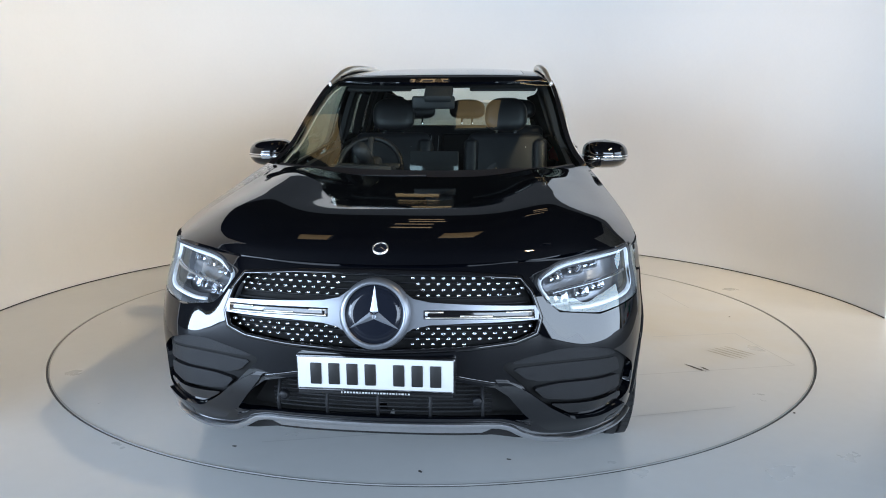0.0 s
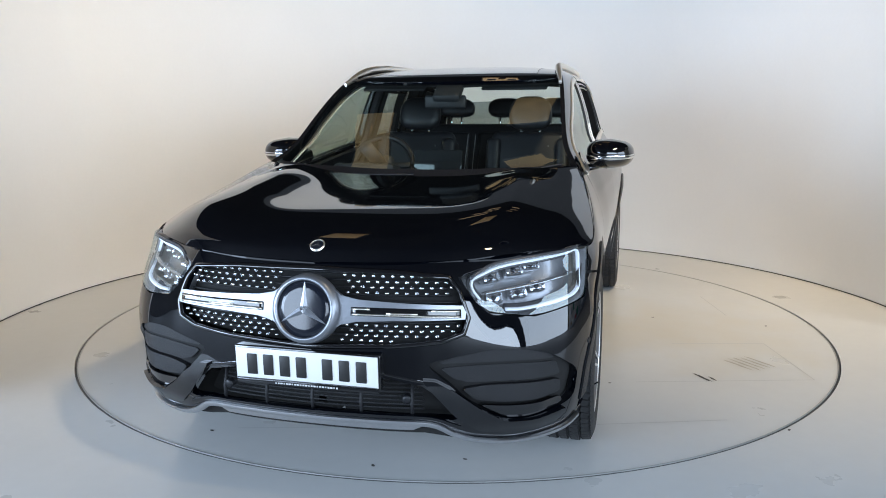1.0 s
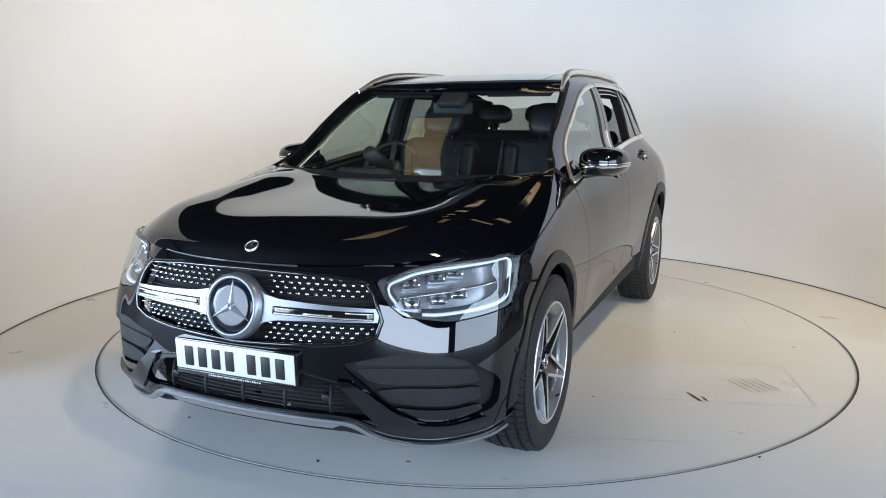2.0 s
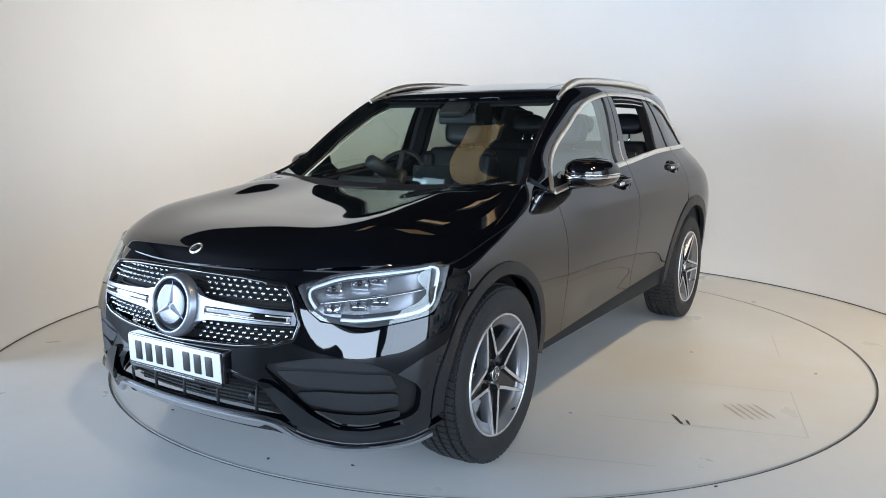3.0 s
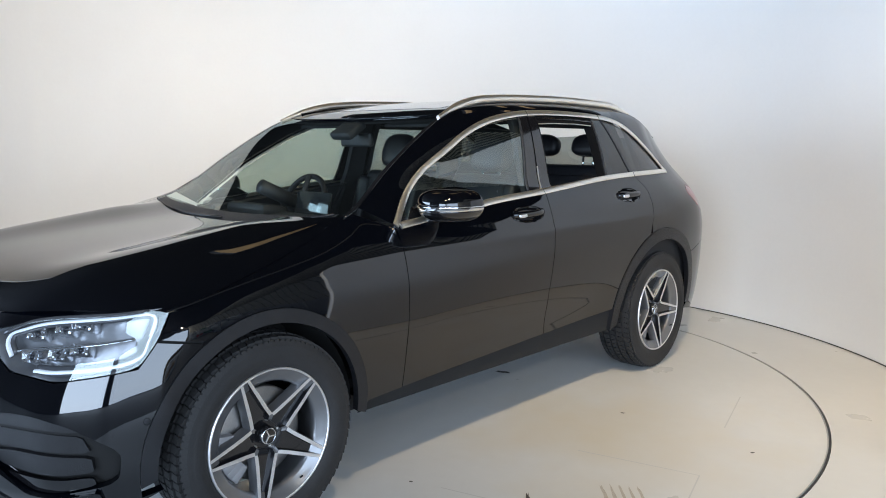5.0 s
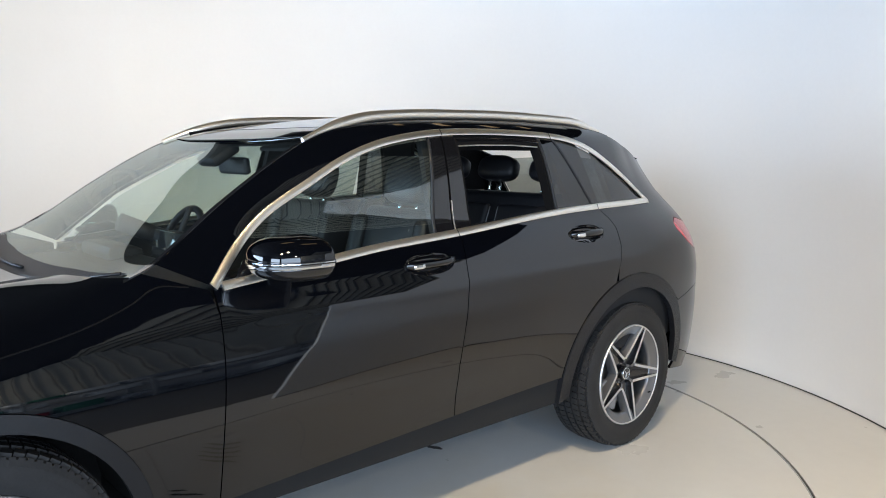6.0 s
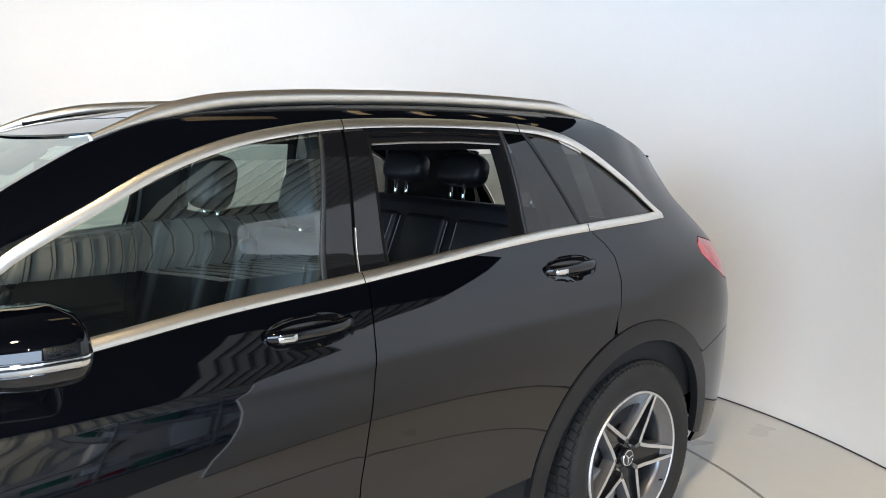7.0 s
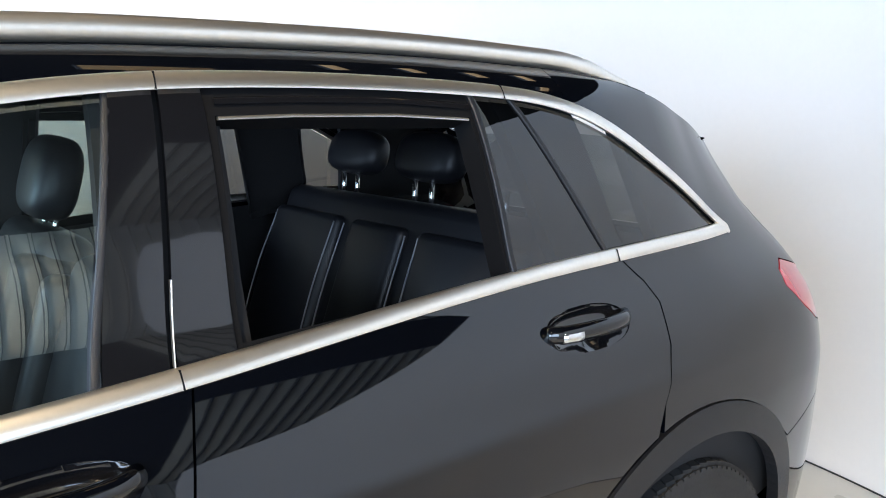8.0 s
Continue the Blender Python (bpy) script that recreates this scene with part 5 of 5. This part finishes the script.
def pillow(name, size, at, turn, parent, label):
    """A rounded headrest, fuller than a ball."""
    bm = bmesh.new()
    bmesh.ops.create_uvsphere(bm, u_segments=28, v_segments=18, radius=1)
    for v in bm.verts:
        v.co = Vector([math.copysign(abs(c) ** .62, c) * w / 2 for c, w in zip(v.co, size)])
        v.co.x *= 1 - .18 * max(0, v.co.z / size[2] * 2) ** 2
    bmesh.ops.transform(bm, matrix=Matrix.Translation(at) @ turn.to_4x4(), verts=bm.verts)
    return part(name, bm, LEATHER, parent, label)


LEAN_BACK = Matrix.Rotation(radians(-16), 3, "X")
LIE = Matrix.Rotation(radians(-82), 3, "X")


def post_pair(parent, x, y, z0, z1, gap):
    for s in (-1, 1):
        mesh_part("headrest_post", *tube([(x + s * gap, y, z0), (x + s * gap, y + .012, z1)], .0075, 8), CHROME, parent, "chrome headrest post")


def seam_line(parent, pts, r=.0022):
    mesh_part("seam", *tube(soft_curve(pts, .03), r, 5), STITCH, parent)


def front_seat(x):
    seat = cushion("front_seat", (.50, .14, .62), (x, .36, .93), LEAN_BACK, LEATHER, car, "black leather front seat", .05, .02)
    cushion("seat_cushion", (.50, .16, .52), (x, .08, .60), LIE, LEATHER, seat, "", .05, .02)
    for s in (-1, 1):
        cushion("bolster", (.09, .19, .54), (x + s * .225, .335, .92), LEAN_BACK, LEATHER, seat, "", .035)
    pillow("headrest", (.28, .12, .22), (x, .455, 1.352), LEAN_BACK, seat, "rounded black leather headrest")
    post_pair(seat, x, .44, 1.18, 1.28, .06)
    for s in (-1, 1):
        seam_line(seat, [(x + s * .15, .22, .70), (x + s * .155, .275, .90), (x + s * .13, .345, 1.15)])


front_seat(.37)
front_seat(-.38)

bench = cushion("rear_bench", (1.28, .16, .64), (0, 1.245, .955), Matrix.Rotation(radians(-20), 3, "X"), LEATHER, car, "black leather rear bench with pale stitching", .05, .015)
cushion("bench_cushion", (1.28, .16, .52), (0, .98, .60), LIE, LEATHER, bench, "", .05)
for x, w in ((-.40, .40), (0, .26), (.40, .40)):
    cushion("back_pad", (w, .07, .50), (x, 1.158, .965), Matrix.Rotation(radians(-20), 3, "X"), LEATHER, bench, "", .025, .012)
for x in (-.34, .05, .44):
    pillow("headrest", (.28, .11, .145), (x, 1.38, 1.39), LEAN_BACK, bench, "black leather headrest")
    post_pair(bench, x, 1.342, 1.20, 1.36, .04)
for x in (-.60, -.50, -.22, -.16, .16, .22, .50, .60):
    seam_line(bench, [(x, 1.015, .65), (x, 1.06, .80), (x, 1.128, 1.0), (x * .97, 1.205, 1.19)], .0026)

block("cabin_floor", (1.5, 2.6, .06), (0, .3, .40), TRIMCLOTH, car)
block("parcel_shelf", (1.2, .55, .03), (0, 1.75, 1.12), TRIMCLOTH, car)
v, f, n = grid_patch(roof_top, (-.97, .97), (-.19, 1.6), 0, 0, -.035)
mesh_part("headlining", v, f, TRIMCLOTH, car, "black headlining", n)

# dashboard
dash = bmesh.new()
box_bm(dash, (1.40, .42, .22), (0, -.72, .92), Matrix.Rotation(radians(8), 3, "X"), .05, 4)
box_bm(dash, (1.36, .34, .05), (0, -.93, 1.0), Matrix.Rotation(radians(6), 3, "X"), .02, 3)
dash_ob = part("dashboard", dash, DASH, car, "black soft dashboard")
block("centre_console", (.26, .9, .3), (0, -.1, .58), DASH, dash_ob, None, .04)
block("instrument_hood", (.36, .16, .07), (-.38, -.62, 1.055), DASH, dash_ob, Matrix.Rotation(radians(-8), 3, "X"), .03)
block("touch_screen", (.27, .018, .145), (0, -.53, 1.09), SCREEN, dash_ob, Matrix.Rotation(radians(-12), 3, "X"), .006, "dark tablet screen")
for x in (-.12, 0, .12):
    v, f = lathe([(0, .012), (.025, .012), (.036, .008), (.04, 0)], sides=24)
    mesh_part("air_vent", [(x + p[1], -.50 + p[0] * -1, .93 + p[2]) for p in v], f, CHROME, dash_ob, "round bright air vent")
# steering wheel on the right
col = Matrix.Translation((-.40, -.30, 1.055)) @ Matrix.Rotation(radians(-24), 4, "X")
ringpts = [col @ Vector((.182 * math.cos(w), 0, .178 * math.sin(w))) for w in np.linspace(0, 2 * math.pi, 49)]
wheel_rim = mesh_part("steering_wheel", *tube(np.array(ringpts), .0165, 10), LEATHER, car, "black leather steering wheel")
b = box_bm(bmesh.new(), (.15, .06, .11), (0, -.03, 0), None, .03, 3)
for a in (0, 180, 270):
    t = Matrix.Rotation(radians(a), 3, "Y")
    box_bm(b, (.13, .02, .035), t @ Vector((.115, -.02, 0)), t, .008)
bmesh.ops.transform(b, matrix=col, verts=b.verts)
part("wheel_boss", b, DASH, wheel_rim)
mesh_part("column", *tube([col @ Vector((0, -.03, 0)), col @ Vector((0, -.3, 0))], .04, 12), DASH, wheel_rim)
# inside mirror and sensor pod
part("inside_mirror", box_bm(bmesh.new(), (.25, .03, .075), (-.04, -.20, 1.425), Matrix.Rotation(radians(8), 3, "X"), .014, 3), DASH, car, "black inside mirror")
block("mirror_glass", (.23, .004, .06), (-.04, -.183, 1.427), CHROME, car, Matrix.Rotation(radians(8), 3, "X"), .003)
block("sensor_pod", (.16, .14, .05), (0, -.29, 1.475), DASH, car, Matrix.Rotation(radians(32), 3, "X"), .018)
for s in (1, -1):
    block("sun_visor", (.38, .13, .018), (s * .36, -.13, 1.515), TRIMCLOTH, car, Matrix.Rotation(radians(18), 3, "X"), .008)
# door cards and inner pillars
for nm, ys in (("door_card", (-.66, .30)), ("door_card", (.42, 1.0))):
    poly = fy((ys[0], .5), (ys[1], .5), (ys[1], float(belt_z(ys[1])) - .005), (ys[0], float(belt_z(ys[0])) - .005))
    both(nm, patch(poly, skin, .06, .02, off=-.07), DASH, car)
    plain_both("arm_rest", tube([side(y, .80, -.10) for y in np.linspace(ys[0] + .15, ys[1] - .08, 8)], .035, 8), LEATHER, car)
both("inner_pillar", patch(fy((.22, .6), (.46, .6), (.49, 1.56), (.30, 1.56)), skin, .06, .03, off=-.05), TRIMCLOTH, car)
both("inner_pillar", patch(fy((1.18, 1.15), (1.40, 1.2), (1.30, 1.57), (1.06, 1.57)), skin, .06, .03, off=-.05), TRIMCLOTH, car)
both("inner_pillar", patch(fy((1.54, 1.18), (2.05, 1.18), (1.85, 1.5), (1.47, 1.53)), skin, .06, .03, off=-.05), TRIMCLOTH, car)
# wipers
for x0, y0, x1, y1 in ((-.62, -1.03, .02, -1.02), (.10, -1.06, .66, -.99)):
    q0, q1 = x0 / .72, x1 / .72
    pts = [screen_top(q, -.967 + .004 * k, .010) for k, q in enumerate(np.linspace(q0, q1, 7))]
    wip = mesh_part("wiper", *tube(pts, .006, 6), PLASTIC, car, "black wiper")
v, f, n = patch([(-.93, -.975), (.93, -.975), (.93, -.93), (.5, -.905), (-.5, -.905), (-.93, -.93)], screen_top, .04, 0, off=.003, gap=0)
mesh_part("cowl", v, f, PLASTIC, car, "black plastic cowl", n)
